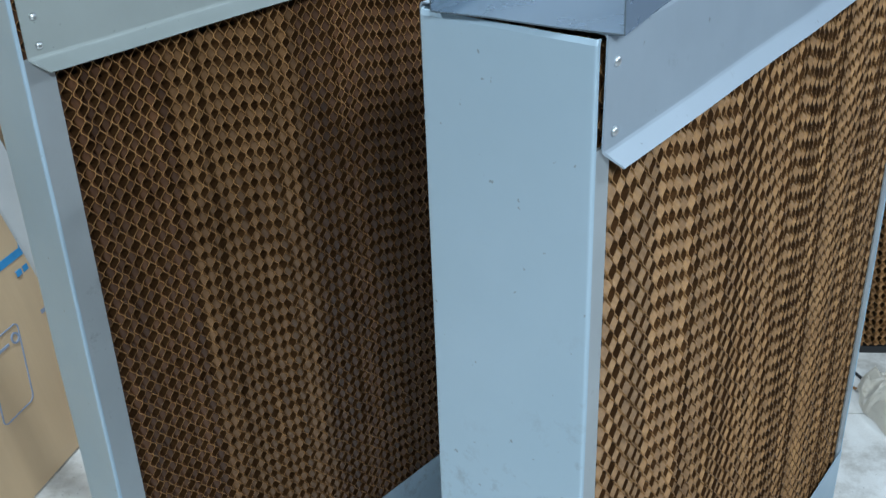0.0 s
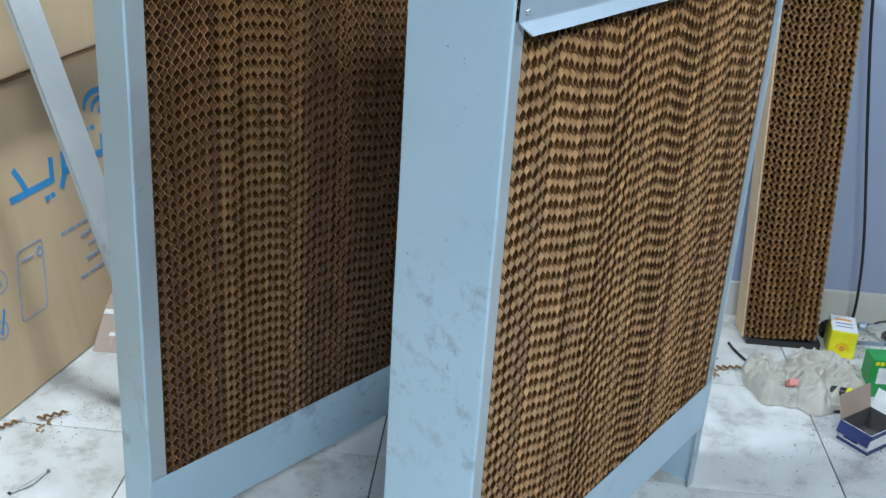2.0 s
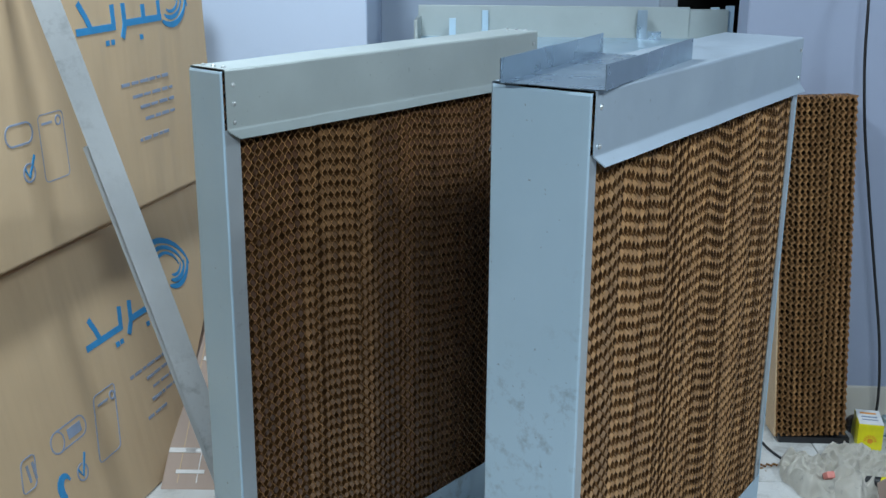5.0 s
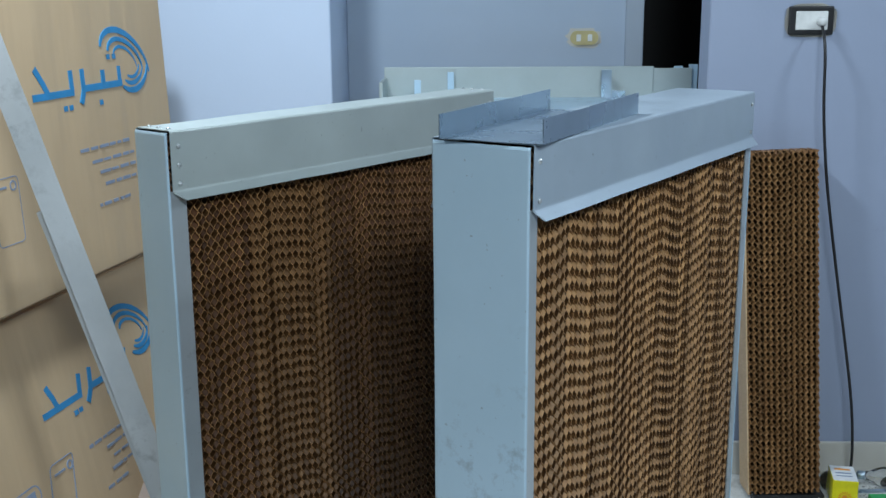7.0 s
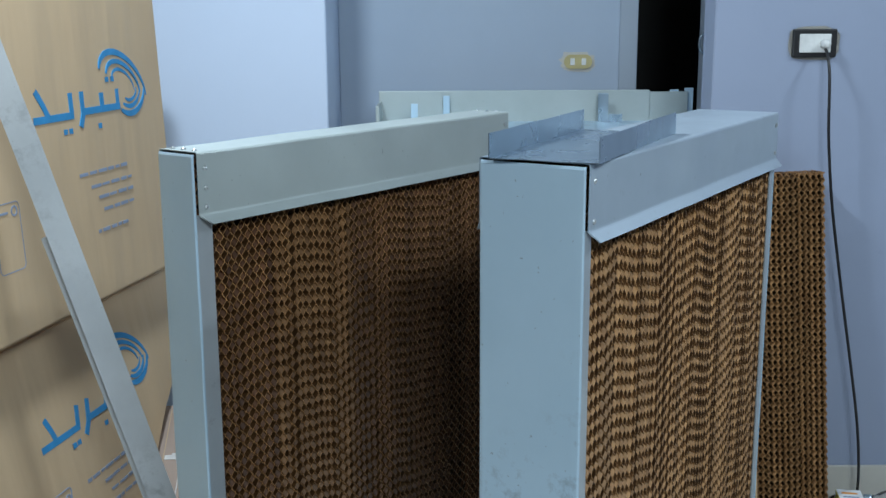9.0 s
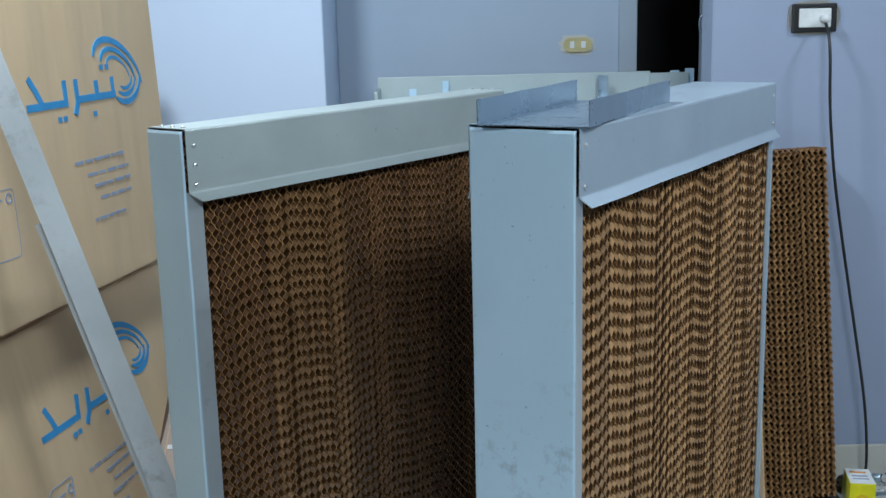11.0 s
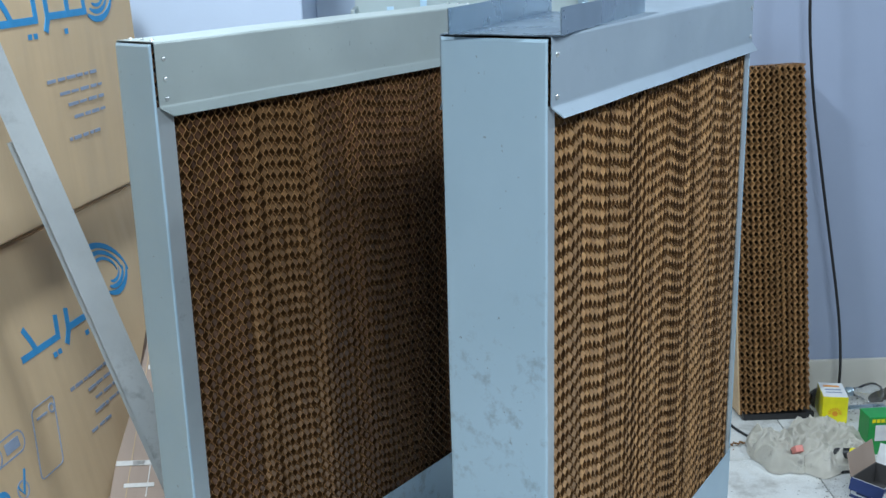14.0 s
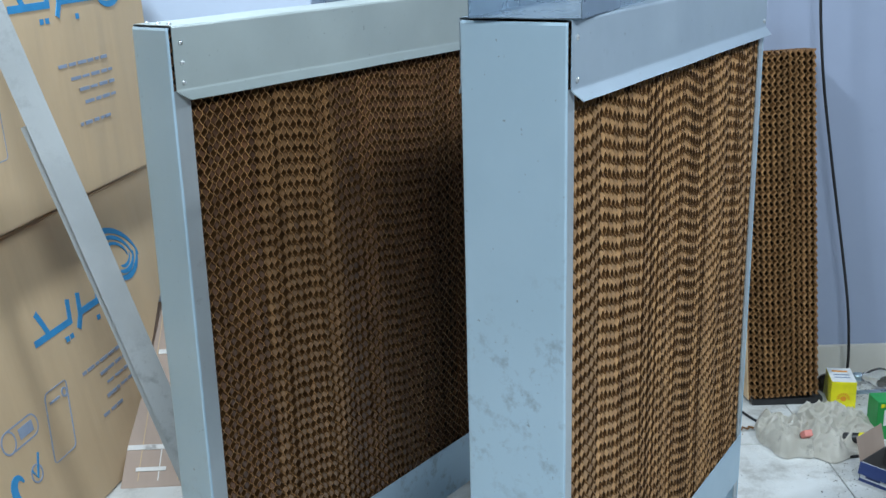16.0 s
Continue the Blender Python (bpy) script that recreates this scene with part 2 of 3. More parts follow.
    half = k // 2
    for row in (rows[0], rows[-1]):
        for i in range(half - 1):
            bm.faces.new((row[i], row[i + 1], row[k - 2 - i], row[k - 1 - i]))
    return bm


def tube(name, points, radius, material, parent=None, seg=6, res=10):
    curve = bpy.data.curves.new(name, "CURVE")
    curve.dimensions, curve.bevel_depth, curve.bevel_resolution, curve.resolution_u = "3D", radius, 3, res
    spline = curve.splines.new("NURBS")
    spline.points.add(len(points) - 1)
    spline.order_u, spline.use_endpoint_u = 4, True
    for p, q in zip(spline.points, points):
        p.co = (*q, 1)
    curve.materials.append(material)
    temp = bpy.data.objects.new(name, curve)
    scene.collection.objects.link(temp)
    mesh = bpy.data.meshes.new_from_object(temp.evaluated_get(bpy.context.evaluated_depsgraph_get()))
    bpy.data.objects.remove(temp)
    ob = new(name, mesh)
    mesh.shade_smooth()
    if not mesh.materials:
        mesh.materials.append(material)
    ob.parent = parent
    return ob


def lathe(profile, seg=24):
    bm = bmesh.new()
    rows = [[bm.verts.new((r * math.cos(2 * math.pi * i / seg), r * math.sin(2 * math.pi * i / seg), z)) for i in range(seg)] for r, z in profile]
    for a, b in zip(rows, rows[1:]):
        for i in range(seg):
            bm.faces.new((a[i], a[(i + 1) % seg], b[(i + 1) % seg], b[i]))
    for row in (rows[0], rows[-1]):
        bm.faces.new(row)
    return bm


# ---- the room ----
floor = tagged(part("floor", box(-3.4, 4.2, -5.2, 3.6, -0.12, -0.004), GROUT), "dark joints under dusty white ceramic floor tiles", "floor", kind="structure")
floor.matrix_world = ROOM


def wall(name, u0, u1, v0, v1, z0, z1, material, label, bevel=0.004):
    ob = part(name, box(u0, u1, v0, v1, z0, z1, bevel, 1), material)
    ob.matrix_world = ROOM
    return tagged(ob, label, "wall", kind="structure")


TOP = 2.85
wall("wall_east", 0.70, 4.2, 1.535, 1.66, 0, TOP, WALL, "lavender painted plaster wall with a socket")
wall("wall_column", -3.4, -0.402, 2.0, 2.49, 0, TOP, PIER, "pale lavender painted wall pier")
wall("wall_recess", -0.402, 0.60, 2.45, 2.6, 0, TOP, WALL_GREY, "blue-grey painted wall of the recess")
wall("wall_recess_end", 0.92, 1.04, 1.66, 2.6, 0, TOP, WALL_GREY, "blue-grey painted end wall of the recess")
wall("wall_over_door", 0.60, 0.92, 2.45, 2.6, 2.08, TOP, WALL_GREY, "blue-grey wall over the doorway")
# unseen walls added to close the room, dark so they reflect little
wall("wall_west", -3.4, -3.25, -5.2, 2.0, 0, TOP, REAR, "unseen side wall, kept dark to cut bounced light")
wall("wall_right", 4.05, 4.2, -5.2, 1.535, 0, TOP, REAR, "unseen side wall, kept dark to cut bounced light")
wall("wall_south", -3.25, 4.05, -5.2, -5.05, 0, TOP, REAR, "unseen rear wall, kept dark to cut bounced light")
# walls behind the doorway: their black stands in for missing light
wall("wall_dark_room", 0.2, 1.4, 3.45, 3.6, 0, TOP, UNLIT, "wall coloured near-black for the unlit room behind the door")
wall("wall_dark_side", 0.08, 0.2, 2.6, 3.6, 0, TOP, UNLIT, "side wall coloured near-black for the unlit room")
wall("wall_dark_end", 1.4, 1.52, 2.6, 3.6, 0, TOP, UNLIT, "end wall coloured near-black for the unlit room")
wall("wall_dark_front", 1.04, 1.52, 2.49, 2.6, 0, TOP, UNLIT, "front wall coloured near-black for the unlit room")
# added above the view; its grey limits light coming back down
ceiling = tagged(part("ceiling", box(-3.4, 4.2, -5.2, 3.6, TOP, TOP + 0.12), CEILING), "unseen flat ceiling, greyed to cut bounced light", "ceiling", kind="structure")
ceiling.matrix_world = ROOM
skirting = part("baseboard", box(0.703, 4.05, 1.523, 1.535, 0, 0.105, 0.003), SKIRT)
skirting.matrix_world = ROOM
tagged(skirting, "dirty cream tiled skirting along the wall", "skirting", kind="structure")
skirting = part("baseboard", box(-3.25, -0.402, 1.988, 2.0, 0, 0.105, 0.003), SKIRT)
skirting.matrix_world = ROOM
tagged(skirting, "cream tiled skirting at the pier", "skirting", kind="structure")

door = thing("door_1", room(0, 0), "dark doorway with a grey painted frame", "door", kind="structure")
part("door_frame", box(0.592, 0.656, 2.435, 2.46, 0, 2.1, 0.004), TRIM, door, "grey painted door frame")
part("door_frame", box(0.656, 0.92, 2.435, 2.46, 2.05, 2.1, 0.004), TRIM, door, "grey painted door head")
leaf = part("door_leaf", box(0.872, 0.912, 1.72, 2.43, 0.01, 2.04, 0.004), TRIM, door, "grey painted door leaf standing open")
tube("handle", [(0.872, 2.36, 1.28), (0.862, 2.36, 1.282), (0.856, 2.36, 1.30), (0.856, 2.36, 1.325), (0.862, 2.36, 1.343), (0.872, 2.36, 1.345)], 0.004, STEEL_RAW, leaf)

# ---- sockets on the walls ----
socket = thing("wall_socket", room(0.971, 1.535, 1.333), "black framed wall socket with a white plug in it", "socket")
part("frame", box(-0.06, 0.06, -0.012, 0, -0.038, 0.038, 0.004), BLACK, socket, "black plastic frame")
part("insert", box(-0.043, 0.043, -0.016, -0.011, -0.025, 0.025, 0.003), WHITE, socket, "white socket module")
plug = part("plug", lathe([(0.003, 0), (0.0125, 0.0), (0.013, 0.014), (0.010, 0.026), (0.005, 0.029)]), WHITE, socket, "round white plug", True)
plug.matrix_local = pose(0.024, -0.016, -0.002, 90, 0, 0)
bm = bmesh.new()
for k in range(28):
    a = 2 * math.pi * k / 28
    rr = 1 + 0.09 * noise.noise(Vector((math.cos(a) * 2, math.sin(a) * 2, 3)))
    bm.verts.new((0.07 * rr * math.copysign(abs(math.cos(a)) ** 0.6, math.cos(a)), -0.001, 0.045 * rr * math.copysign(abs(math.sin(a)) ** 0.6, math.sin(a))))
bm.faces.new(bm.verts)
part("plaster_patch", bmesh.ops.solidify(bm, geom=bm.faces[:], thickness=0.002) and bm, SKIRT, socket, "rough plaster round the box")
outlet = thing("wall_outlet", room(0.447, 2.45, 1.25), "yellowed oval double switch plate in rough plaster", "switch")


def stadium(hw, hh, y0, y1, rough=0.0):
    bm = bmesh.new()
    ring = []
    for k in range(32):
        a = 2 * math.pi * k / 32
        rr = 1 + rough * noise.noise(Vector((math.cos(a) * 3, math.sin(a) * 3, 1)))
        x = (hw - hh) * (1 if math.cos(a) > 0 else -1) + hh * math.cos(a)
        ring.append((x * rr, hh * math.sin(a) * rr))
    a = [bm.verts.new((x, y0, z)) for x, z in ring]
    b = [bm.verts.new((x, y1, z)) for x, z in ring]
    for k in range(32):
        bm.faces.new((a[k], a[(k + 1) % 32], b[(k + 1) % 32], b[k]))
    bm.faces.new(a), bm.faces.new(b)
    return bm


part("plaster_patch", stadium(0.061, 0.034, -0.003, 0.0, 0.25), SKIRT, outlet, "rough plaster rim")
part("plate", stadium(0.05, 0.025, -0.012, -0.003), CREAM, outlet, "yellowed oval plate")
for du in (-0.02, 0.02):
    part("switch_key", box(du - 0.008, du + 0.008, -0.015, -0.011, -0.012, 0.012, 0.002), WHITE, outlet, "worn switch key")

# power cord from the plug down the wall to the floor
cord = thing("power_cord", room(0, 0), "black power cord hanging from the plug to the floor", "cable")
tube("cord", [(0.995, 1.515, 1.325), (0.992, 1.47, 1.30), (0.994, 1.455, 1.24), (0.996, 1.455, 1.166), (1.0, 1.455, 1.09), (1.008, 1.455, 1.014), (1.022, 1.455, 0.90), (1.044, 1.455, 0.777), (1.074, 1.455, 0.615), (1.113, 1.455, 0.415), (1.145, 1.455, 0.244), (1.158, 1.455, 0.085), (1.155, 1.46, 0.02), (1.135, 1.465, 0.006), (1.09, 1.47, 0.005)], 0.0042, BLACK, cord)


# ---- evaporative pad frames ----
def rivet_at(parent, m):
    ob = part("rivet", lathe([(0.0005, 0.003), (0.002, 0.0028), (0.0038, 0.0016), (0.0044, 0.0)], 12), RIVET, parent, smooth=True)
    ob.matrix_local = m
    return ob


def pad_frame(m, label, width, length, height, jamb, rail, beam, lip, face_mat, beam_mat, rivets, top_rivets, fold, flange_mat):
    frame_ob = thing("evaporative_cooler", m, label, "cooler", "pad frames")
    w = width

    def dent(q):
        return Vector((0.0012 * noise.noise(q * 7.0), 0.0016 * noise.noise(q * 5.0 + Vector((3, 1, 0))), 0))

    zs = [0.0, 0.02, 0.1] + [0.2 + 0.1 * k for k in range(int((height - 0.25) / 0.1) + 1)] + [height - 0.03, height - 0.006, height - 0.002]
    for far in (0, 1):
        y = (lambda d: length - d) if far else (lambda d: d)
        prof = rounded([(0.0, jamb), (0.0, 0.0), (w, 0.0), (w, fold)], 0.0045)

        def place(p, s, y=y, far=far):
            tuck = 0.0015 * max(0.0, (s - (height - 0.006)) / 0.004)
            return (p.x, y(p.y + tuck), s)

        if fold < jamb:
            # flange in a greyer steel than the post face
            inner = part("side_flange", box(w - 0.0030, w - 0.0005, min(y(fold - 0.001), y(jamb)), max(y(fold - 0.001), y(jamb)), 0.0, height - beam), flange_mat, frame_ob, "greyer side flange")
        part("post", folded(prof, 0.0014, place, zs, dent), face_mat, frame_ob, "folded galvanised corner post")
    # top beam, a folded channel with flared drip lips
    zb = height - beam
    lx, lz = lip
    prof = rounded([(-0.004 - lx, zb - lz), (-0.004, zb), (-0.004, height + 0.001), (w + 0.004, height + 0.001), (w + 0.004, zb), (w + 0.004 + lx, zb - lz)], 0.003, 2)

    def along(p, s):
        # the lip is cut back at a slant at its near end
        out = max(0.0, min(1.0, (max(-0.004 - p.x, p.x - w - 0.004)) / lx)) if p.y < zb + 0.001 else 0.0
        return (p.x, s + 0.014 * out * max(0.0, 1.0 - (s - 0.007) / 0.1), p.y)

    ys = [0.007 + (length - 0.014) * k / 16 for k in range(17)]
    part("top_beam", folded(prof, 0.0014, along, ys, lambda q: Vector((0.0015 * noise.noise(q * 6.0), 0, 0.0012 * noise.noise(q * 5.0)))), beam_mat, frame_ob, "folded top channel with a flared drip lip")
    r0, r1 = rail
    prof = rounded([(-0.001, r1), (-0.001, r0), (w + 0.001, r0), (w + 0.001, r1)], 0.003, 2)
    part("bottom_rail", folded(prof, 0.0014, along, [0.004 + (length - 0.008) * k / 10 for k in range(11)], lambda q: Vector((0.0012 * noise.noise(q * 6.0), 0, 0))), face_mat, frame_ob, "folded bottom trough")
    for yy in (0.022, length - 0.022):
        for z in rivets:
            rivet_at(frame_ob, pose(w + 0.0048, yy, z, 0, 90, 0))
            rivet_at(frame_ob, pose(-0.0048, yy, z, 0, -90, 0))
        for x in top_rivets:
            rivet_at(frame_ob, pose(x, yy, height + 0.0018))
    return frame_ob


R_W, R_L, R_H = 0.156, 0.895, 1.22
L_W, L_L, L_H = 0.082, 0.905, 1.20
RIGHT = pose(0.0, 0.0, 0.0)
LEFT = pose(-0.581, -0.036, 0.0, 0, 0, -4.6)
pad_frame(RIGHT, "galvanised steel pad frame holding a thick brown cooling pad", R_W, R_L, R_H, 0.026, (0.15, 0.262), 0.088, (0.012, 0.015), STEEL, STEEL_PALE, (1.144, 1.198), (), 0.004, STEEL_SIDE)
pad_frame(LEFT, "narrow galvanised steel pad frame holding a brown cooling pad", L_W, L_L, L_H, 0.036, (0.066, 0.192), 0.10, (0.017, 0.013), STEEL, STEEL_DULL, (1.113, 1.144, 1.175), (0.012, 0.038, 0.064), 0.004, STEEL_SIDE)


def sheet_mesh(name, height, depth, wave, amp, slope, phase, thick=0.0013, steps=12):
    """One corrugated sheet of a pad: the flutes run at a slant through the depth."""
    dz = wave / steps
    n0, n1 = int(-abs(slope) * depth / dz) - 1, int((height + abs(slope) * depth) / dz) + 2
    verts, faces, rows = [], [], []
    for i in range(n0, n1):
        a = 2 * math.pi * (i / steps) + phase
        y = amp * math.sin(a)
        z = i * dz
        x0, x1 = 0.0, depth
        if slope > 0:
            x0, x1 = max(x0, (z - height) / slope), min(x1, z / slope)
        else:
            x0, x1 = max(x0, -z / -slope) if z < 0 else x0, min(x1, (height - z) / -slope)
        if x1 - x0 < 1e-4:
            rows.append(None)
            continue
        k = len(verts)
        verts += [(-x0, y - thick / 2, z - slope * x0), (-x0, y + thick / 2, z - slope * x0), (-x1, y - thick / 2, z - slope * x1), (-x1, y + thick / 2, z - slope * x1)]
        rows.append(k)
    for a, b in zip(rows, rows[1:]):
        if a is None or b is None:
            continue
        faces += [(a, b, b + 2, a + 2), (a + 1, a + 3, b + 3, b + 1), (a, a + 1, b + 1, b), (a + 2, b + 2, b + 3, a + 3)]
    mesh = bpy.data.meshes.new(name)
    mesh.from_pydata(verts, [], faces)
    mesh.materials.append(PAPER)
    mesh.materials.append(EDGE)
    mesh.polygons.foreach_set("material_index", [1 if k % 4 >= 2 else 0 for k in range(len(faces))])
    return mesh


def cooling_pad(m, label, width, height, depth, pitch, wave, seed, blocks=(), shift=4.6):
    """A stack of corrugated sheets. Local x: out of the visible face, y: along the stack."""
    pad = thing("cooling_pad", m, label, "cooling pad")
    rng = random.Random(seed)
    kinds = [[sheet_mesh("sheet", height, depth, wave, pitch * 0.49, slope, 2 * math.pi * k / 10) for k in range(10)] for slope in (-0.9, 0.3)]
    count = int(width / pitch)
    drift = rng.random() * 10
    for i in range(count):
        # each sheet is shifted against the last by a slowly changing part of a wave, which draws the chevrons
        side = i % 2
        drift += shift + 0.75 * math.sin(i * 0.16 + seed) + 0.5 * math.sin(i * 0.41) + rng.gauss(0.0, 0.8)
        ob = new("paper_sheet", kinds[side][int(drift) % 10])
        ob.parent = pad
        # in a pair, sheets of the second slope get the shade-darkened paper
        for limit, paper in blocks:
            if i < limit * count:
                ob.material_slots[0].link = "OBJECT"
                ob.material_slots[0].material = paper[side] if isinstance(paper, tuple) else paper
                break
        ob.matrix_local = pose(rng.uniform(-0.0015, 0.0008), (i + 0.5) * pitch + rng.uniform(-0.0007, 0.0007), 0)
    return pad


WAVE, PITCH = 0.0216, 0.0079
cooling_pad(RIGHT @ pose(R_W - 0.004, 0.006, 0.165), "thick brown corrugated cellulose cooling pad in a steel frame", R_L - 0.012, R_H - 0.165 - 0.01, R_W - 0.008, PITCH, WAVE, 4, ((1.1, (PAPER_GOLD, PAPER_SHADE)),), 5.0)
cooling_pad(LEFT @ pose(L_W - 0.004, 0.006, 0.08), "brown corrugated cellulose cooling pad in a narrow steel frame", L_L - 0.012, L_H - 0.08 - 0.01, L_W - 0.008, PITCH, WAVE, 9, ((0.18, (PAPER_RED, PAPER_SHADE)), (0.42, (PAPER_MID, PAPER_SHADE)), (1.1, (PAPER_RED, PAPER_SHADE))))

# spare pad leaning on the wall
LEAN = room(0.837, 1.345, 0.022) @ pose(0, 0, 0, -5.0, -2.8, 0)
spare = cooling_pad(LEAN @ pose(0, 0, 0, 0, 0, -90) @ pose(0, 0, 0), "spare strip of brown cooling pad leaning on the wall", 0.203, 0.968, 0.10, PITCH, WAVE, 21, ((1.1, (PAPER, PAPER_SHADE)),), 5.0)
side = part("pale_side_sheet", box(-0.10, -0.001, -0.004, 0.0, 0.0, 0.968), PAPER_SIDE, spare, "pale flat outer side of the pad")
strip = thing("foam_strip", room(0.845, 1.35, 0.0), "flat black foam strip under the leaning pad", "strip")
part("strip", box(0.004, 0.205, 0.0, 0.12, 0, 0.02, 0.003), BLACK, strip)


# loose channel lying on top of the thick frame
tray = thing("loose_channel", pose(0.020, -0.012, R_H + 0.002, 0, 0, 7.0), "loose galvanised sheet channel lying on the frame", "metal channel")
warp = lambda q: Vector((0.002 * noise.noise(q * 6), 0, 0.0018 * abs(noise.noise(q * 9))))
cuts = [0.41 * k / 10 for k in range(11)]
part("base", folded([(0.0, 0.0), (0.05, 0.0), (0.105, 0.0), (0.155, 0.0)], 0.0012, lambda p, s: (p.x, s, p.y), cuts, warp), STEEL_RAW, tray)
for x in (0.0005, 0.1545):
    part("flange", folded([(x, 0.0005), (x, 0.017), (x, 0.034)], 0.0012, lambda p, s: (p.x, s, p.y), cuts, warp), STEEL_RAW, tray, "upright flange")


# ---- cartons ----
LAYER = [0]


def ribbon(bm, pts, width, y=None):
    if y is None:
        LAYER[0] += 1
        y = -0.0008 - 0.00025 * (LAYER[0] % 9)
    pts = [Vector((p[0], p[1])) for p in pts]
    rows = []
    for i, p in enumerate(pts):
        d = (pts[min(i + 1, len(pts) - 1)] - pts[max(i - 1, 0)]).normalized()
        nrm = Vector((-d.y, d.x))
        wdt = width[i] if isinstance(width, (list, tuple)) else width
        rows.append([bm.verts.new((q.x, yy, q.y)) for yy in (y, 0.0) for q in (p + nrm * wdt / 2, p - nrm * wdt / 2)])
    for a, b in zip(rows, rows[1:]):
        bm.faces.new((a[0], a[1], b[1], b[0]))
        bm.faces.new((a[0], b[0], b[2], a[2]))
        bm.faces.new((a[1], a[3], b[3], b[1]))
    return bm


def arc(cx, cz, r, a0, a1, squash=1.0, n=18):
    return [(cx + r * math.cos(radians(a0 + (a1 - a0) * k / n)), cz + squash * r * math.sin(radians(a0 + (a1 - a0) * k / n))) for k in range(n + 1)]


def tilted(pts, about, degrees):
    c, s = math.cos(radians(degrees)), math.sin(radians(degrees))
    return [(about[0] + (x - about[0]) * c - (z - about[1]) * s, about[1] + (x - about[0]) * s + (z - about[1]) * c) for x, z in pts]


def taper(n, w):
    return [w * (0.15 + 0.85 * math.sin(math.pi * ((k + 0.6) / (n + 1.2)) ** 0.7)) for k in range(n + 1)]


def round_rect(x0, x1, z0, z1, r):
    pts = []
    for cx, cz, a in ((x1 - r, z1 - r, 0), (x0 + r, z1 - r, 90), (x0 + r, z0 + r, 180), (x1 - r, z0 + r, 270)):
        pts += arc(cx, cz, r, a, a + 90, 1.0, 5)
    return pts + pts[:1]


def carton(m, label, outline, depth, word, rings, marks, lean=0.0):
    box_ob = thing("carton", m, label, "carton", "stacked cartons")
    bm = bmesh.new()
    a = [bm.verts.new((x, 0, z)) for x, z in outline]
    b = [bm.verts.new((x, depth, z)) for x, z in outline]
    k = len(outline)
    bm.faces.new(a), bm.faces.new(b)
    for i in range(k):
        bm.faces.new((a[i], a[(i + 1) % k], b[(i + 1) % k], b[i]))
    bmesh.ops.bevel(bm, geom=bm.edges[:], offset=0.006, segments=2, affect="EDGES")
    part("board", bm, CARTON, box_ob, "tan corrugated board")
    x, z, s = word[0], word[1] + 0.012, word[2]
    strokes = [[(0.03, 0.3), (0.10, 0.14), (0.15, 0.0)], [(-0.02, 0), (0.42, 0)], [(0.40, 0.0), (0.40, 0.24)], [(0.53, 0.24), (0.53, 0.0), (0.49, -0.14)], [(0.53, 0.02), (1.0, 0.02)], [(0.77, 0.0), (0.77, 0.2)], [(0.98, 0.0), (0.98, 0.22)]]
    for st in strokes:
        part("print_stroke", ribbon(bmesh.new(), [(x + p * s, z + q * s * 0.56) for p, q in rounded([(p + lean * 0.56 * q, q) for p, q in st], 0.02)], 0.042 * s), INK, box_ob, "blue printed stroke")
    for dx, dz in ((0.31, -0.13), (0.37, -0.13), (0.72, -0.13), (0.86, 0.27), (0.93, 0.27)):
        part("print_dot", ribbon(bmesh.new(), [(x + (dx - 0.022) * s, z + dz * s * 0.7), (x + (dx + 0.022) * s, z + dz * s * 0.7)], 0.032 * s), INK, box_ob, "blue printed dot")
    cx, cz, r = rings
    for q in (1.0, 0.72, 0.48):
        part("print_arc", ribbon(bmesh.new(), tilted(arc(cx - 0.004, cz - 0.004, r * q * 0.93, 190, 20, 0.56), (cx, cz), -27), taper(18, 0.014 * q + 0.002)), INK, box_ob, "blue printed swirl")
        part("print_arc", ribbon(bmesh.new(), tilted(arc(cx + 0.022, cz - 0.012, r * q * 0.6, 225, 350, 0.8), (cx, cz), 5), taper(18, 0.013 * q + 0.003)), INK, box_ob, "blue printed swirl")
    for kind, x0, x1, z0, z1 in marks:
        if kind == "line":
            bm, at, words = bmesh.new(), x0, random.Random(int(1000 * (x0 + z0) + 5000))
            if abs(x1 - x0) < 0.01:
                ribbon(bm, [(x0, z0), (x1, z1)], 0.006)
            while at < x1 - 0.004 and abs(x1 - x0) >= 0.01:
                to = min(x1, at + words.uniform(0.014, 0.05))
                ribbon(bm, [(at, z0), (to, z0)], words.uniform(0.006, 0.009))
                at = to + words.uniform(0.004, 0.009)
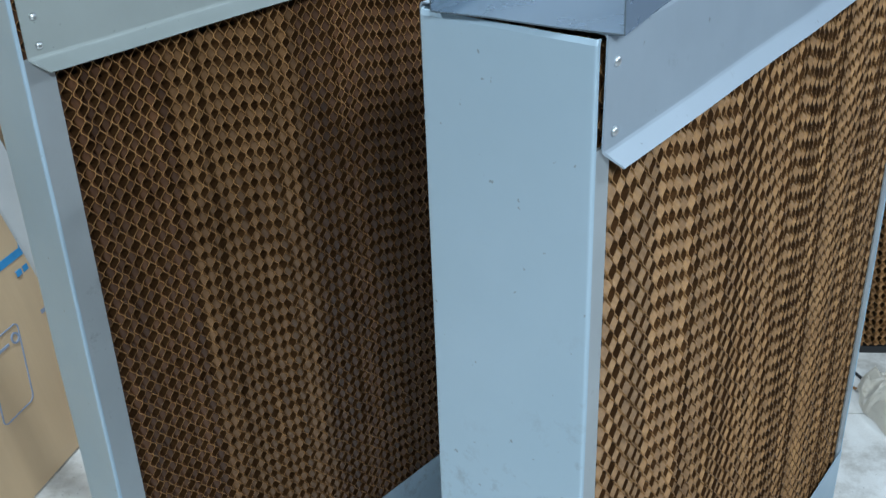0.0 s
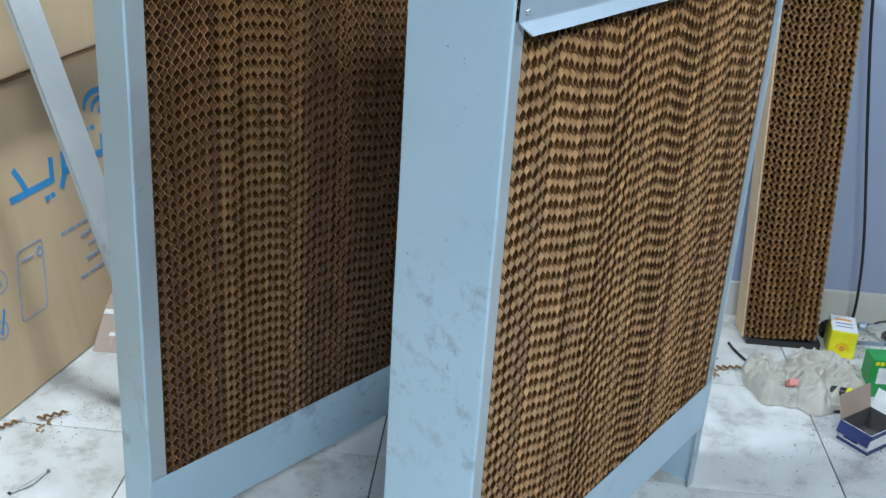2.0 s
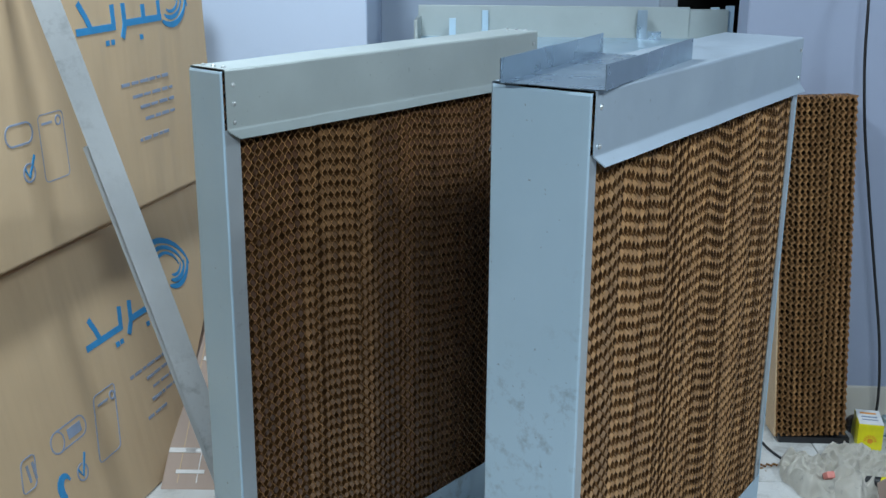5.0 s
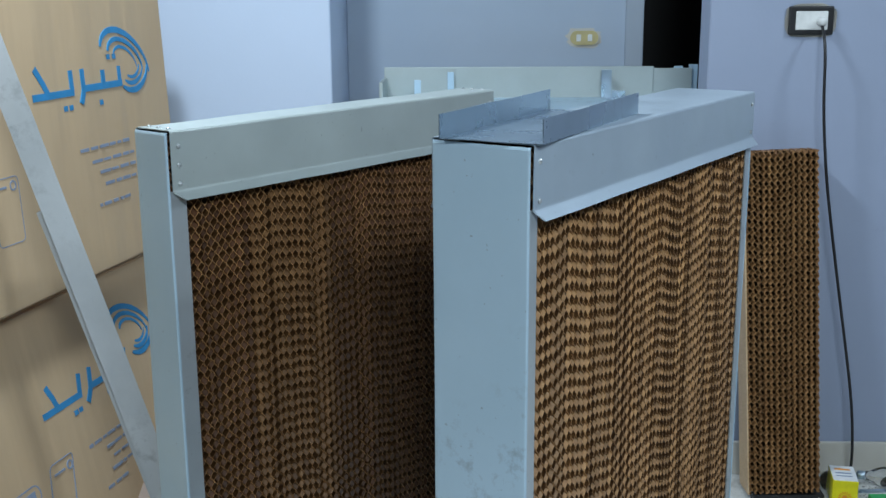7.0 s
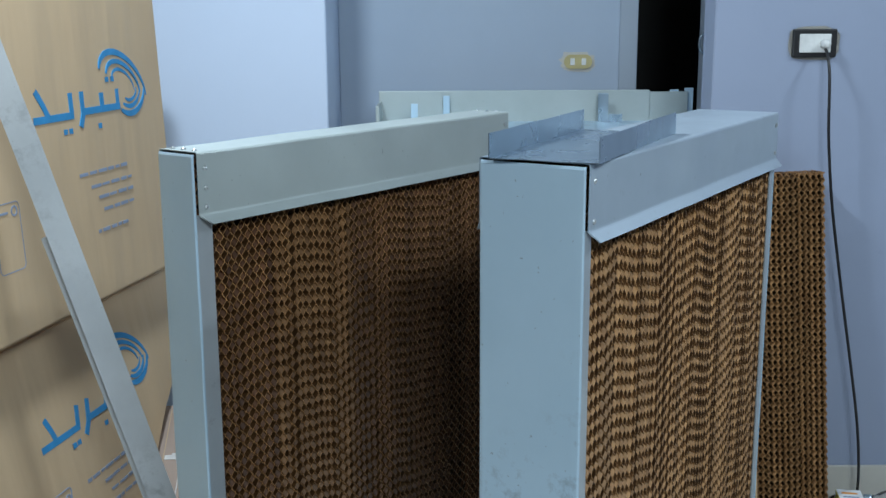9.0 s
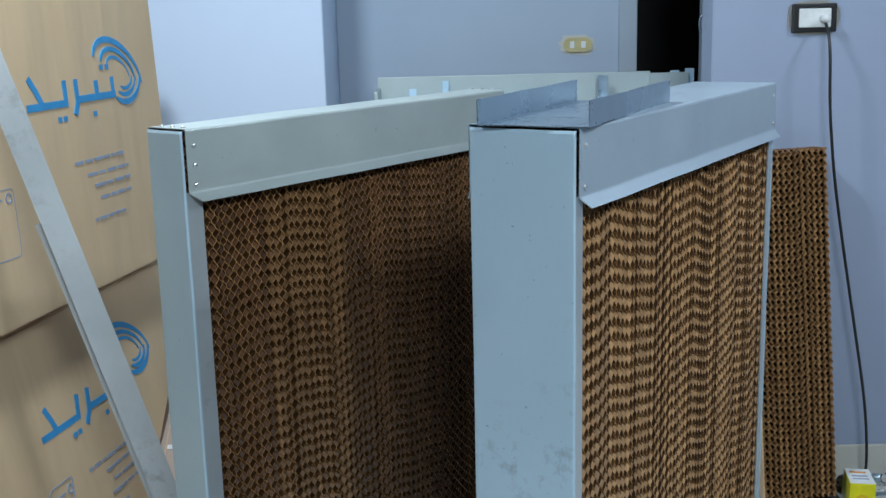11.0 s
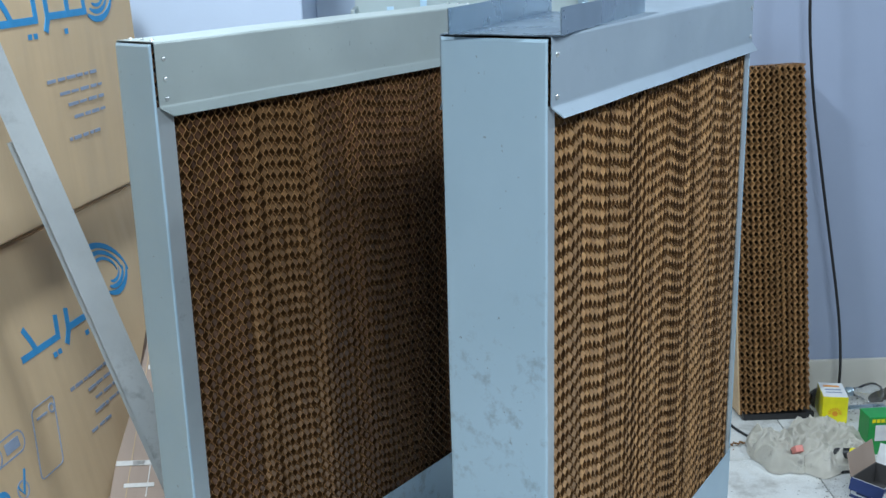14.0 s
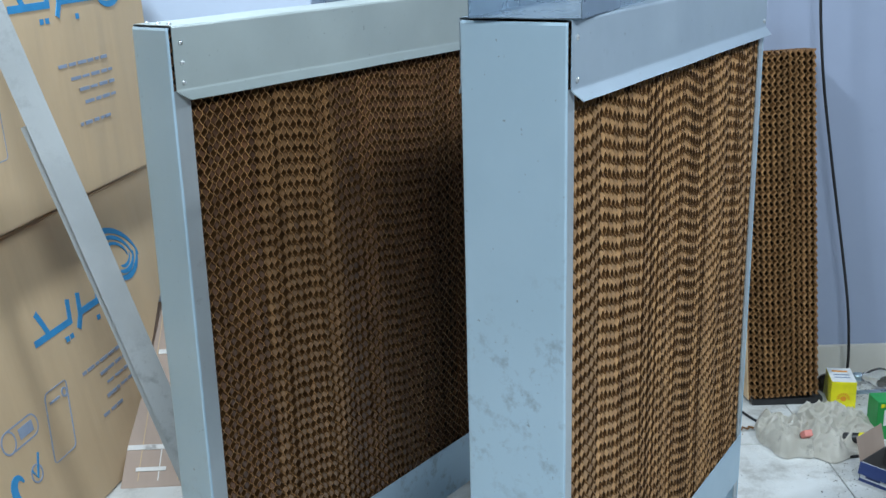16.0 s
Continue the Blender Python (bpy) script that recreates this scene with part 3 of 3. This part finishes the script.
            part("print_bar", bm, INK_PALE, box_ob, "faded printed line")
        elif kind == "frame":
            part("print_frame", ribbon(bmesh.new(), [(p + lean * (q - z1), q) for p, q in round_rect(x0, x1, z0, z1, 0.012)], 0.0022), INK_PALE, box_ob, "thin printed frame")
        elif kind == "pill":
            part("print_frame", ribbon(bmesh.new(), round_rect(x0, x1, z0, z1, (z1 - z0) * 0.48), 0.004), INK_PALE, box_ob, "printed oval outline")
        elif kind == "ring":
            part("print_ring", ribbon(bmesh.new(), arc((x0 + x1) / 2, (z0 + z1) / 2, (x1 - x0) / 2, 0, 360), 0.004), INK_PALE, box_ob, "printed ring")
        elif kind == "tick":
            part("print_tick", ribbon(bmesh.new(), [(x0, (z0 + z1) / 2), ((x0 * 2 + x1) / 3, z0), (x1, z1)], 0.006), INK, box_ob, "printed tick")
        elif kind == "patch":
            part("print_patch", ribbon(bmesh.new(), [(x0, (z0 + z1) / 2), (x1, (z0 + z1) / 2)], z1 - z0), INK_PALE, box_ob, "faded printed block")
        elif kind == "leaf":
            part("print_leaf", ribbon(bmesh.new(), arc((x0 + x1) / 2, (z0 + z1) / 2, (x1 - x0) / 2, 250, 20, 1.3), taper(18, 0.022)), INK, box_ob, "blue printed leaf sign")
    return box_ob


def axes(origin, u, up):
    x = -Vector(u).normalized()
    z = (Vector(up) - x * Vector(up).dot(x)).normalized()
    y = z.cross(x)
    m = Matrix((x, y, z)).transposed().to_4x4()
    m.translation = origin
    return m


LOWER = axes((-1.31, 0.51, 0.0), (0.358, -0.934, 0), (-0.191, -0.073, 0.979))
UPPER = axes((-1.58, 0.99, 0.715), (0.358, -0.934, 0), (-0.043, -0.014, 0.999))
text_low = [("line", -0.13, 0.12, 0.305, 0.300), ("line", -0.06, 0.10, 0.275, 0.27), ("line", -0.04, 0.09, 0.245, 0.24), ("line", -0.06, 0.10, 0.215, 0.21), ("line", -0.10, 0.0, 0.178, 0.175)]
carton(LOWER, "large tan carton with blue print, crushed at a lower corner", [(0.56, 0.70), (0.52, 0.46), (0.325, 0.335), (0.10, 0.14), (-0.10, 0.0), (-1.35, 0.0), (-1.35, 0.70)], 0.55, (-0.262, 0.428, 0.385), (0.195, 0.52, 0.125),
       text_low + [("frame", -0.297, -0.201, 0.170, 0.326), ("ring", -0.232, -0.212, 0.29, 0.312), ("patch", -0.29, -0.245, 0.297, 0.302), ("pill", -0.49, -0.35, 0.262, 0.312), ("ring", -0.49, -0.44, 0.262, 0.312), ("patch", -0.425, -0.37, 0.275, 0.30),
                   ("ring", -0.43, -0.39, 0.165, 0.205), ("tick", -0.425, -0.385, 0.175, 0.225), ("leaf", -0.50, -0.46, 0.16, 0.205), ("frame", -0.60, -0.55, 0.235, 0.305), ("line", -0.585, -0.585, 0.25, 0.29), ("line", -0.565, -0.565, 0.25, 0.29), ("frame", -0.62, -0.57, 0.12, 0.2), ("patch", -0.615, -0.575, 0.125, 0.15), ("patch", -0.68, -0.64, 0.13, 0.2)], 0.28)
carton(UPPER, "large tan carton with blue print on top of another", [(-0.055, 0.80), (-0.06, 0.0), (-1.6, 0.0), (-1.6, 0.80)], 0.55, (-0.712, 0.455, 0.40), (-0.275, 0.525, 0.14),
       [("line", -0.55, -0.31, 0.32, 0.315), ("line", -0.50, -0.29, 0.285, 0.28), ("line", -0.47, -0.29, 0.255, 0.25), ("line", -0.45, -0.29, 0.222, 0.218), ("line", -0.49, -0.33, 0.172, 0.17), ("frame", -0.91, -0.815, 0.155, 0.305), ("ring", -0.845, -0.825, 0.275, 0.295), ("patch", -0.90, -0.86, 0.282, 0.287), ("pill", -1.03, -0.935, 0.255, 0.30), ("ring", -0.985, -0.945, 0.17, 0.21), ("tick", -0.98, -0.94, 0.18, 0.225)])

# angle bars leaning on the cartons
def angle_bar(foot, head, wide, deep, label):
    """A folded angle: the wide leg faces the room, the other runs back from its edge."""
    foot, head = Vector(foot), Vector(head)
    zed = (head - foot).normalized()
    ex = (ROOM.to_3x3() @ Vector((1, 0.12, 0)))
    ex = (ex - zed * ex.dot(zed)).normalized()
    m = Matrix((ex, zed.cross(ex), zed)).transposed().to_4x4()
    m.translation = foot
    bar = thing("angle_bar", m, label, "metal bar", "leaning bars")
    ln = (head - foot).length
    bend = lambda q: Vector((0.002 * noise.noise(q * 4), 0.002 * noise.noise(q * 3), 0))
    cuts = [ln * k / 14 for k in range(15)]
    part("wide_leg", folded([(0.0, 0.0), (wide / 2, 0.0), (wide, 0.0)], 0.0018, lambda p, s: (p.x, p.y, s), cuts, bend), STEEL_BAR, bar)
    part("narrow_leg", folded([(0.0009, deep), (0.0009, deep / 2), (0.0009, 0.0009)], 0.0018, lambda p, s: (p.x, p.y, s), cuts, bend), STEEL_BAR, bar)
    return bar


angle_bar((-0.841, 0.283, 0.0), (-1.381, -0.013, 2.0), 0.056, 0.03, "long dull galvanised angle bar leaning on cartons")
angle_bar((-0.873, 0.295, 0.0), (-1.129, 0.145, 0.965), 0.05, 0.028, "shorter dull galvanised angle bar behind another")

# flattened old carton behind the narrow frame
old = thing("flattened_carton", room(-0.85, 0.985, 0.0, 2) @ pose(0, 0, 0, -60, 0, 0), "worn flattened brown carton with white tape remains", "cardboard")
part("board", box(0.0, 0.5, 0.0, 0.022, 0.0, 0.62, 0.004), CARTON_OLD, old)
rng = random.Random(5)
for k in range(9):
    part("crease", box(0.04 + 0.05 * k, 0.0425 + 0.05 * k, -0.0012, 0.0, 0.02, 0.6), TAPE if k % 4 == 1 else CARTON, old)
for k in range(16):
    x, z = rng.uniform(0.0, 0.22), rng.uniform(0.02, 0.45)
    part("tape", box(x, x + rng.uniform(0.04, 0.16), -0.002, 0.0, z, z + rng.uniform(0.006, 0.016), 0.0008), TAPE, old, "torn white tape")

# ---- cooler cabinet standing in the recess ----
cab = thing("cooler_cabinet", room(-0.24, 1.72, 0.0), "unfinished galvanised cooler cabinet with an open rim", "cooler cabinet")
part("top_tray", box(0.0, 1.02, 0.0, 0.50, 1.04, 1.062, 0.004), STEEL, cab, "pale galvanised top tray")
part("back_rim", box(-0.01, 0.90, 0.485, 0.50, 1.055, 1.165, 0.002), STEEL_DULL, cab, "dull galvanised rear rim")
part("back_rim", box(0.90, 1.03, 0.49, 0.505, 1.055, 1.158, 0.002), STEEL_DULL, cab, "dull galvanised rear rim end")
part("side_rim", box(-0.012, 0.0, 0.30, 0.50, 1.04, 1.13, 0.002), STEEL_DULL, cab, "dull galvanised side rim")
for x0, x1, y0, y1 in ((0, 0.05, 0, 0.05), (0.97, 1.02, 0, 0.05), (0, 0.05, 0.45, 0.5), (0.97, 1.02, 0.45, 0.5)):
    part("leg", box(x0, x1, y0, y1, 0, 1.04, 0.004), STEEL, cab, "galvanised corner leg")
part("lower_rail", box(0.05, 0.97, 0.004, 0.03, 0.08, 0.2, 0.003), STEEL, cab)
part("lower_rail", box(0.05, 0.97, 0.47, 0.496, 0.08, 0.2, 0.003), STEEL, cab)
for x, y, z1, w in ((0.10, 0.33, 1.135, 0.022), (0.205, 0.47, 1.15, 0.022), (0.72, 0.44, 1.158, 0.034), (0.97, 0.50, 1.165, 0.03), (1.02, 0.5, 1.17, 0.03)):
    part("bracket", box(x, x + w, y, y + 0.003, 1.06, z1, 0.0012), STEEL_RAW if w > 0.03 else STEEL, cab, "upright galvanised bracket")
part("bracket", box(0.754, 0.80, 0.43, 0.433, 1.062, 1.09, 0.001), STEEL_RAW, cab, "small dark bracket foot")

# ---- things on the floor by the wall ----
def card_box(name, m, label, w, d, h, body, top, category="box"):
    ob = thing(name, m, label, category)
    part("body", box(0, w, 0, d, 0, h, 0.0015), body, ob)
    if top:
        part("top_flap", box(0.001, w - 0.001, 0.001, d - 0.001, h, h + 0.0012), top, ob, "white printed top")
    return ob


bulb_box = card_box("bulb_box", room(1.062, 1.325, 0.0, -10), "small yellow light bulb box with a white top", 0.068, 0.10, 0.078, YELLOW, PAPERWHITE)
part("print_bar", box(0.012, 0.055, 0.070, 0.080, 0.0792, 0.0798), ORANGE, bulb_box)
part("print_bar", box(0.012, 0.055, 0.046, 0.054, 0.0792, 0.0798), INK_PALE, bulb_box)
part("print_bar", box(0.012, 0.055, 0.028, 0.034, 0.0792, 0.0798), INK_PALE, bulb_box)
for k in range(9):
    a = math.pi * k / 8
    ray = part("print_ray", box(-0.0012, 0.0012, -0.0008, 0, 0.011, 0.018), ORANGE, bulb_box)
    ray.matrix_local = pose(0.034, 0, 0.028) @ pose(0, 0, 0, 0, math.degrees(a) - 90, 0)
part("print_bulb", lathe([(0.002, 0), (0.008, 0.0), (0.008, 0.0008), (0.002, 0.0008)], 14), ORANGE, bulb_box).matrix_local = pose(0.034, 0, 0.028, 90, 0, 0)

green = card_box("bulb_box", room(1.108, 1.12, 0.0, 2), "green light bulb box with a white bulb picture", 0.088, 0.06, 0.108, GREEN, None)
part("print_panel", box(0.018, 0.070, -0.001, 0, 0.04, 0.085, 0.0004), PAPERWHITE, green, "white bulb picture")
for k in range(6):
    part("print_bar", box(0.008 + 0.012 * k, 0.017 + 0.012 * k, -0.001, 0, 0.092, 0.102), YELLOW, green, "yellow printed mark")

open_box = thing("open_box", room(1.038, 0.845, 0.0, 39), "small open navy and white carton box", "box")
W, D, H = 0.115, 0.085, 0.052
# back, far side and bottom take the shade-darkened board
for nm, b, mt in (("front", (0, W, 0, 0.002, 0, H), PAPERWHITE), ("back", (0, W, D - 0.002, D, 0, H), SHADEBOARD), ("side", (0, 0.002, 0.002, D - 0.002, 0, H), PAPERWHITE), ("side", (W - 0.002, W, 0.002, D - 0.002, 0, H), SHADEBOARD), ("bottom", (0.002, W - 0.002, 0.002, D - 0.002, 0, 0.002), SHADEBOARD)):
    part(nm, box(*b), mt, open_box)
part("print_band", box(0, W, -0.001, 0, 0.040, H), NAVY, open_box, "navy printed band")
part("print_band", box(0, W, -0.001, 0, 0.0, 0.012), NAVY, open_box, "navy printed band")
part("print_band", box(-0.001, 0, 0, D, 0.036, H), NAVY, open_box, "navy printed band")
part("print_band", box(-0.001, 0, 0, D, 0.0, 0.008), NAVY, open_box, "navy printed band")
part("print_panel", box(-0.0014, 0, 0.03, 0.068, 0.013, 0.031), NAVY, open_box, "navy printed panel")
flap = part("flap", box(0, W, 0, 0.002, 0, 0.06), CARTON_OLD, open_box, "brown inside of a raised flap")
flap.matrix_local = pose(0, D, H, -14, 0, 0)
flap = part("flap", box(0, 0.002, 0, D, 0, 0.05), PAPERWHITE, open_box, "white raised flap")
flap.matrix_local = pose(W, 0, H, 0, 18, 0)
flap = part("flap", box(-0.002, 0, 0, D, 0, 0.03), NAVY, open_box, "navy flap folded down")
flap.matrix_local = pose(-0.001, 0, H, 0, -165, 0)

red = card_box("red_box", room(1.17, 0.97, 0.0, 6), "dark red cardboard box standing on the floor", 0.12, 0.08, 0.10, REDCARD, None)
part("print_bar", box(0.01, 0.09, -0.001, 0, 0.03, 0.036), PAPERWHITE, red)


def rag(m, w, d, h, seed):
    ob = thing("rag", m, "crumpled stained beige cotton rag on the floor", "rag", "rags")
    nx, ny = 110, 90
    bm = bmesh.new()
    off = Vector((seed * 3.1, seed * 1.7, seed * 0.7))
    grid = []
    for j in range(ny):
        row = []
        for i in range(nx):
            a, b = 2 * i / (nx - 1) - 1, 2 * j / (ny - 1) - 1
            k = max(abs(a), abs(b))
            rr = math.hypot(a, b) / max(k, 1e-6)
            pa, pb = a / rr ** 0.8, b / rr ** 0.8
            q = Vector((pa * w * 6, pb * d * 6, 0)) + off
            warp = Vector((noise.noise(q * 1.1), noise.noise(q * 1.1 + Vector((9, 2, 0))), 0))
            fold = 1 - abs(noise.noise(q * 1.1 + warp * 1.2)) * 2.6
            fold2 = 1 - abs(noise.noise(q * 2.2 + warp * 1.6 + Vector((4, 0, 2)))) * 2.4
            crease = 1 - abs(noise.noise(q * 4.5 + warp * 1.5 + Vector((1, 5, 2)))) * 2.0
            puff = 0.55 + 0.5 * noise.noise(q * 0.7 + Vector((0, 7, 0)))
            edge = max(0.0, 1 - k ** 6)
            rim = 1 + 0.25 * noise.noise(Vector((math.cos(math.atan2(b, a)) * 1.8, math.sin(math.atan2(b, a)) * 1.8, seed)))
            z = h * edge ** 0.4 * max(0.06, 0.42 * puff + 0.30 * max(fold, -0.3) + 0.25 * max(fold2, -0.4) + 0.08 * max(crease, -0.4) + 0.1)
            row.append(bm.verts.new((pa * w / 2 * rim + 0.02 * warp.x * edge, pb * d / 2 * rim + 0.02 * warp.y * edge, max(0.003, z))))
        grid.append(row)
    for r0, r1 in zip(grid, grid[1:]):
        for i in range(nx - 1):
            bm.faces.new((r0[i], r0[i + 1], r1[i + 1], r1[i]))
    bmesh.ops.solidify(bm, geom=bm.faces[:], thickness=0.0025)
    part("cloth", bm, CLOTH, ob, "", True)
    return ob


rag(room(0.88, 1.13, 0.0, 6), 0.15, 0.20, 0.075, 2)
rag(room(1.005, 1.15, 0.0, -20), 0.21, 0.30, 0.06, 5.3)
peg = thing("pink_plug", room(0.90, 1.07, 0.045, 0) @ pose(0, 0, 0, 50, 0, 10), "small pink plastic connector lying on a rag", "connector")
part("body", box(-0.011, 0.011, -0.009, 0.009, 0, 0.028, 0.003), PINK, peg)
part("tip", box(-0.009, 0.009, -0.007, 0.007, -0.008, 0.0, 0.002), BLACK, peg)
tool = thing("screwdriver", room(1.035, 1.075, 0.03, 0) @ pose(0, 0, 0, 78, 0, 55), "black screwdriver handle with a yellow ring", "screwdriver")
part("handle", lathe([(0.004, -0.05), (0.012, -0.048), (0.0145, -0.03), (0.0145, 0.03), (0.012, 0.045), (0.006, 0.05)], 18), BLACK, tool, "", True)
part("ring", lathe([(0.0146, 0.012), (0.0158, 0.013), (0.0158, 0.024), (0.0146, 0.025)], 18), YELLOW, tool, "yellow ring", True)

cable = thing("loose_cable", room(0, 0), "thin black cable lying on the floor tiles", "cable")
tube("cable", [(0.80, 1.34, 0.004), (0.805, 1.30, 0.004), (0.83, 1.25, 0.004), (0.86, 1.16, 0.006), (0.885, 1.08, 0.006), (0.93, 1.03, 0.005), (0.98, 1.02, 0.004), (1.05, 1.03, 0.004), (1.12, 1.03, 0.004)], 0.0038, BLACK, cable)
cable = thing("loose_cable", room(0, 0), "thin black cable beside a red box", "cable")
tube("cable", [(1.18, 0.93, 0.004), (1.20, 0.88, 0.004), (1.24, 0.84, 0.004), (1.30, 0.83, 0.004), (1.38, 0.86, 0.004)], 0.0038, BLACK, cable)


def bulb(m):
    ob = thing("light_bulb", m, "clear glass light bulb lying by the skirting", "light bulb")
    part("glass", lathe([(0.012, 0.0), (0.014, 0.012), (0.024, 0.03), (0.030, 0.048), (0.029, 0.062), (0.020, 0.078), (0.006, 0.084)], 24), GLASS, ob, "clear glass", True)
    part("cap", lathe([(0.004, -0.026), (0.011, -0.022), (0.013, -0.018), (0.013, 0.0), (0.012, 0.001)], 18), STEEL_RAW, ob, "screw cap", True)
    return ob


bulb(room(1.20, 1.46, 0.03) @ pose(0, 0, 0, 86, 0, 70))
bulb(room(1.115, 1.475, 0.028) @ pose(0, 0, 0, 92, 0, -30))


def lump(m, size, material, label, seed):
    bm = bmesh.new()
    bmesh.ops.create_icosphere(bm, subdivisions=2, radius=1.0)
    for v in bm.verts:
        v.co *= 1 + 0.5 * noise.noise(v.co * 1.6 + Vector((seed, 0, 0)))
        v.co = Vector((v.co.x * size[0], v.co.y * size[1], max(0.0, (v.co.z + 0.55) * size[2])))
    ob = part("scrap", bm, material)
    ob.matrix_world = m
    return tagged(ob, label, "scrap", "scraps by the wall")


for k, (u, v, sx, sz) in enumerate(((1.075, 1.475, 0.018, 0.016), (1.10, 1.46, 0.012, 0.022), (1.145, 1.465, 0.018, 0.012), (1.17, 1.475, 0.014, 0.016), (1.27, 1.46, 0.022, 0.016), (1.30, 1.47, 0.018, 0.02), (1.045, 1.47, 0.012, 0.02))):
    lump(room(u, v, 0, 30 * k), (sx, sx * 0.7, sz), RUBBISH if k % 3 else STEEL_RAW, "small dark piece of workshop scrap by the skirting", k * 2.3)
washer = thing("metal_ring", room(1.19, 1.30, 0.0), "flat grey metal ring lying on the floor", "ring")
part("ring", lathe([(0.020, 0.0), (0.030, 0.0), (0.030, 0.006), (0.020, 0.006), (0.020, 0.0)], 24), STEEL_RAW, washer)
slat = thing("metal_strip", room(1.12, 1.40, 0.0, 4), "thin dull metal strip lying by the wall", "strip")
part("strip", box(0, 0.16, 0, 0.018, 0, 0.004, 0.001), STEEL_RAW, slat)

# crumbs and dirt on the tiles
rng = random.Random(11)


def crumbs(name, spots, material, label):
    bm = bmesh.new()
    for (u, v, spread, count, size) in spots:
        for k in range(count):
            x, y = rng.gauss(u, spread), rng.gauss(v, spread)
            s = size * rng.uniform(0.25, 1.0)
            bmesh.ops.create_cube(bm, size=1.0, matrix=pose(x, y, s * 0.25, rng.uniform(-10, 10), rng.uniform(-10, 10), rng.uniform(0, 180)) @ Matrix.Diagonal((s * rng.uniform(0.8, 2.5), s, s * 0.5, 1)))
    ob = part(name, bm, material)
    ob.matrix_world = ROOM
    return tagged(ob, label, "dirt", kind="stuff")


crumbs("grit", [(-0.75, 0.72, 0.08, 220, 0.0018), (-0.62, 0.78, 0.05, 120, 0.0018), (1.12, 0.90, 0.06, 260, 0.002), (1.0, 0.93, 0.05, 120, 0.002), (1.2, 1.44, 0.06, 120, 0.003), (0.95, 0.85, 0.12, 60, 0.0018), (0.0, 0.6, 0.12, 60, 0.0018), (0.6, 0.6, 0.2, 40, 0.0016)], RUBBISH, "dark grit and metal filings on the tiles")
crumbs("pad_crumbs", [(0.72, 1.18, 0.025, 50, 0.006), (-0.83, 0.66, 0.02, 26, 0.006), (-0.92, 0.55, 0.03, 14, 0.006)], CHIP, "brown crumbs of cooling pad on the tiles")
for k, (u, v, r) in enumerate(((-0.85, 0.665, 35), (-0.93, 0.60, 50), (0.745, 1.19, 10))):
    chip = thing("pad_offcut", room(u, v, 0.003, r), "small zigzag offcut of brown pad on the floor", "offcut", "pad offcuts")
    bm = bmesh.new()
    ribbon(bm, [(0.009 * i, 0.006 * (-1) ** i) for i in range(8)], 0.006, -0.004)
    ob = part("offcut", bm, PAPER, chip)
    ob.matrix_local = pose(0, 0, 0.003, -90, 0, 0)

# torn strips of white wrapping on the floor
for k, (u, v, r, ln) in enumerate(((-0.99, 0.55, 48, 0.16), (-0.72, 0.76, 25, 0.13), (-0.80, 0.40, 60, 0.10))):
    wrap = thing("plastic_strip", room(u, v, 0.001, r), "torn strip of white plastic wrapping on the floor", "plastic strip", "plastic strips")
    bm = bmesh.new()
    rows = []
    for i in range(12):
        x = ln * i / 11
        wdt = 0.009 * (0.7 + 0.5 * noise.noise(Vector((x * 30, k, 0))))
        off, z = 0.012 * noise.noise(Vector((x * 12, k * 3, 1))), 0.003 + 0.004 * abs(noise.noise(Vector((x * 25, k, 5))))
        rows.append([bm.verts.new((x, off - wdt, 0.0005)), bm.verts.new((x, off, z)), bm.verts.new((x, off + wdt, 0.0005))])
    for a, b in zip(rows, rows[1:]):
        for i in (0, 1):
            bm.faces.new((a[i], a[i + 1], b[i + 1], b[i]))
    bmesh.ops.solidify(bm, geom=bm.faces[:], thickness=0.0004)
    part("film", bm, PAPERWHITE, wrap, "", True)

# ---- floor tiles ----
TU, TV = 0.513, 0.463
tile_mesh = None
for i in range(-6, 8):
    for j in range(-12, 7):
        u0, v0 = -0.081 + TU * i, 0.655 + TV * j
        if not (-3.3 < u0 < 3.6 and -5.0 < v0 < 2.5):
            continue
        if tile_mesh is None:
            first = part("tile", box(0.0015, TU - 0.0015, 0.0015, TV - 0.0015, -0.01, 0.0, 0.0012, 1), TILE)
            tile_mesh = first.data
            tile_ob = first
        else:
            tile_ob = new("tile", tile_mesh)
        tile_ob.parent = floor
        tile_ob.matrix_local = pose(u0, v0, 0.0)
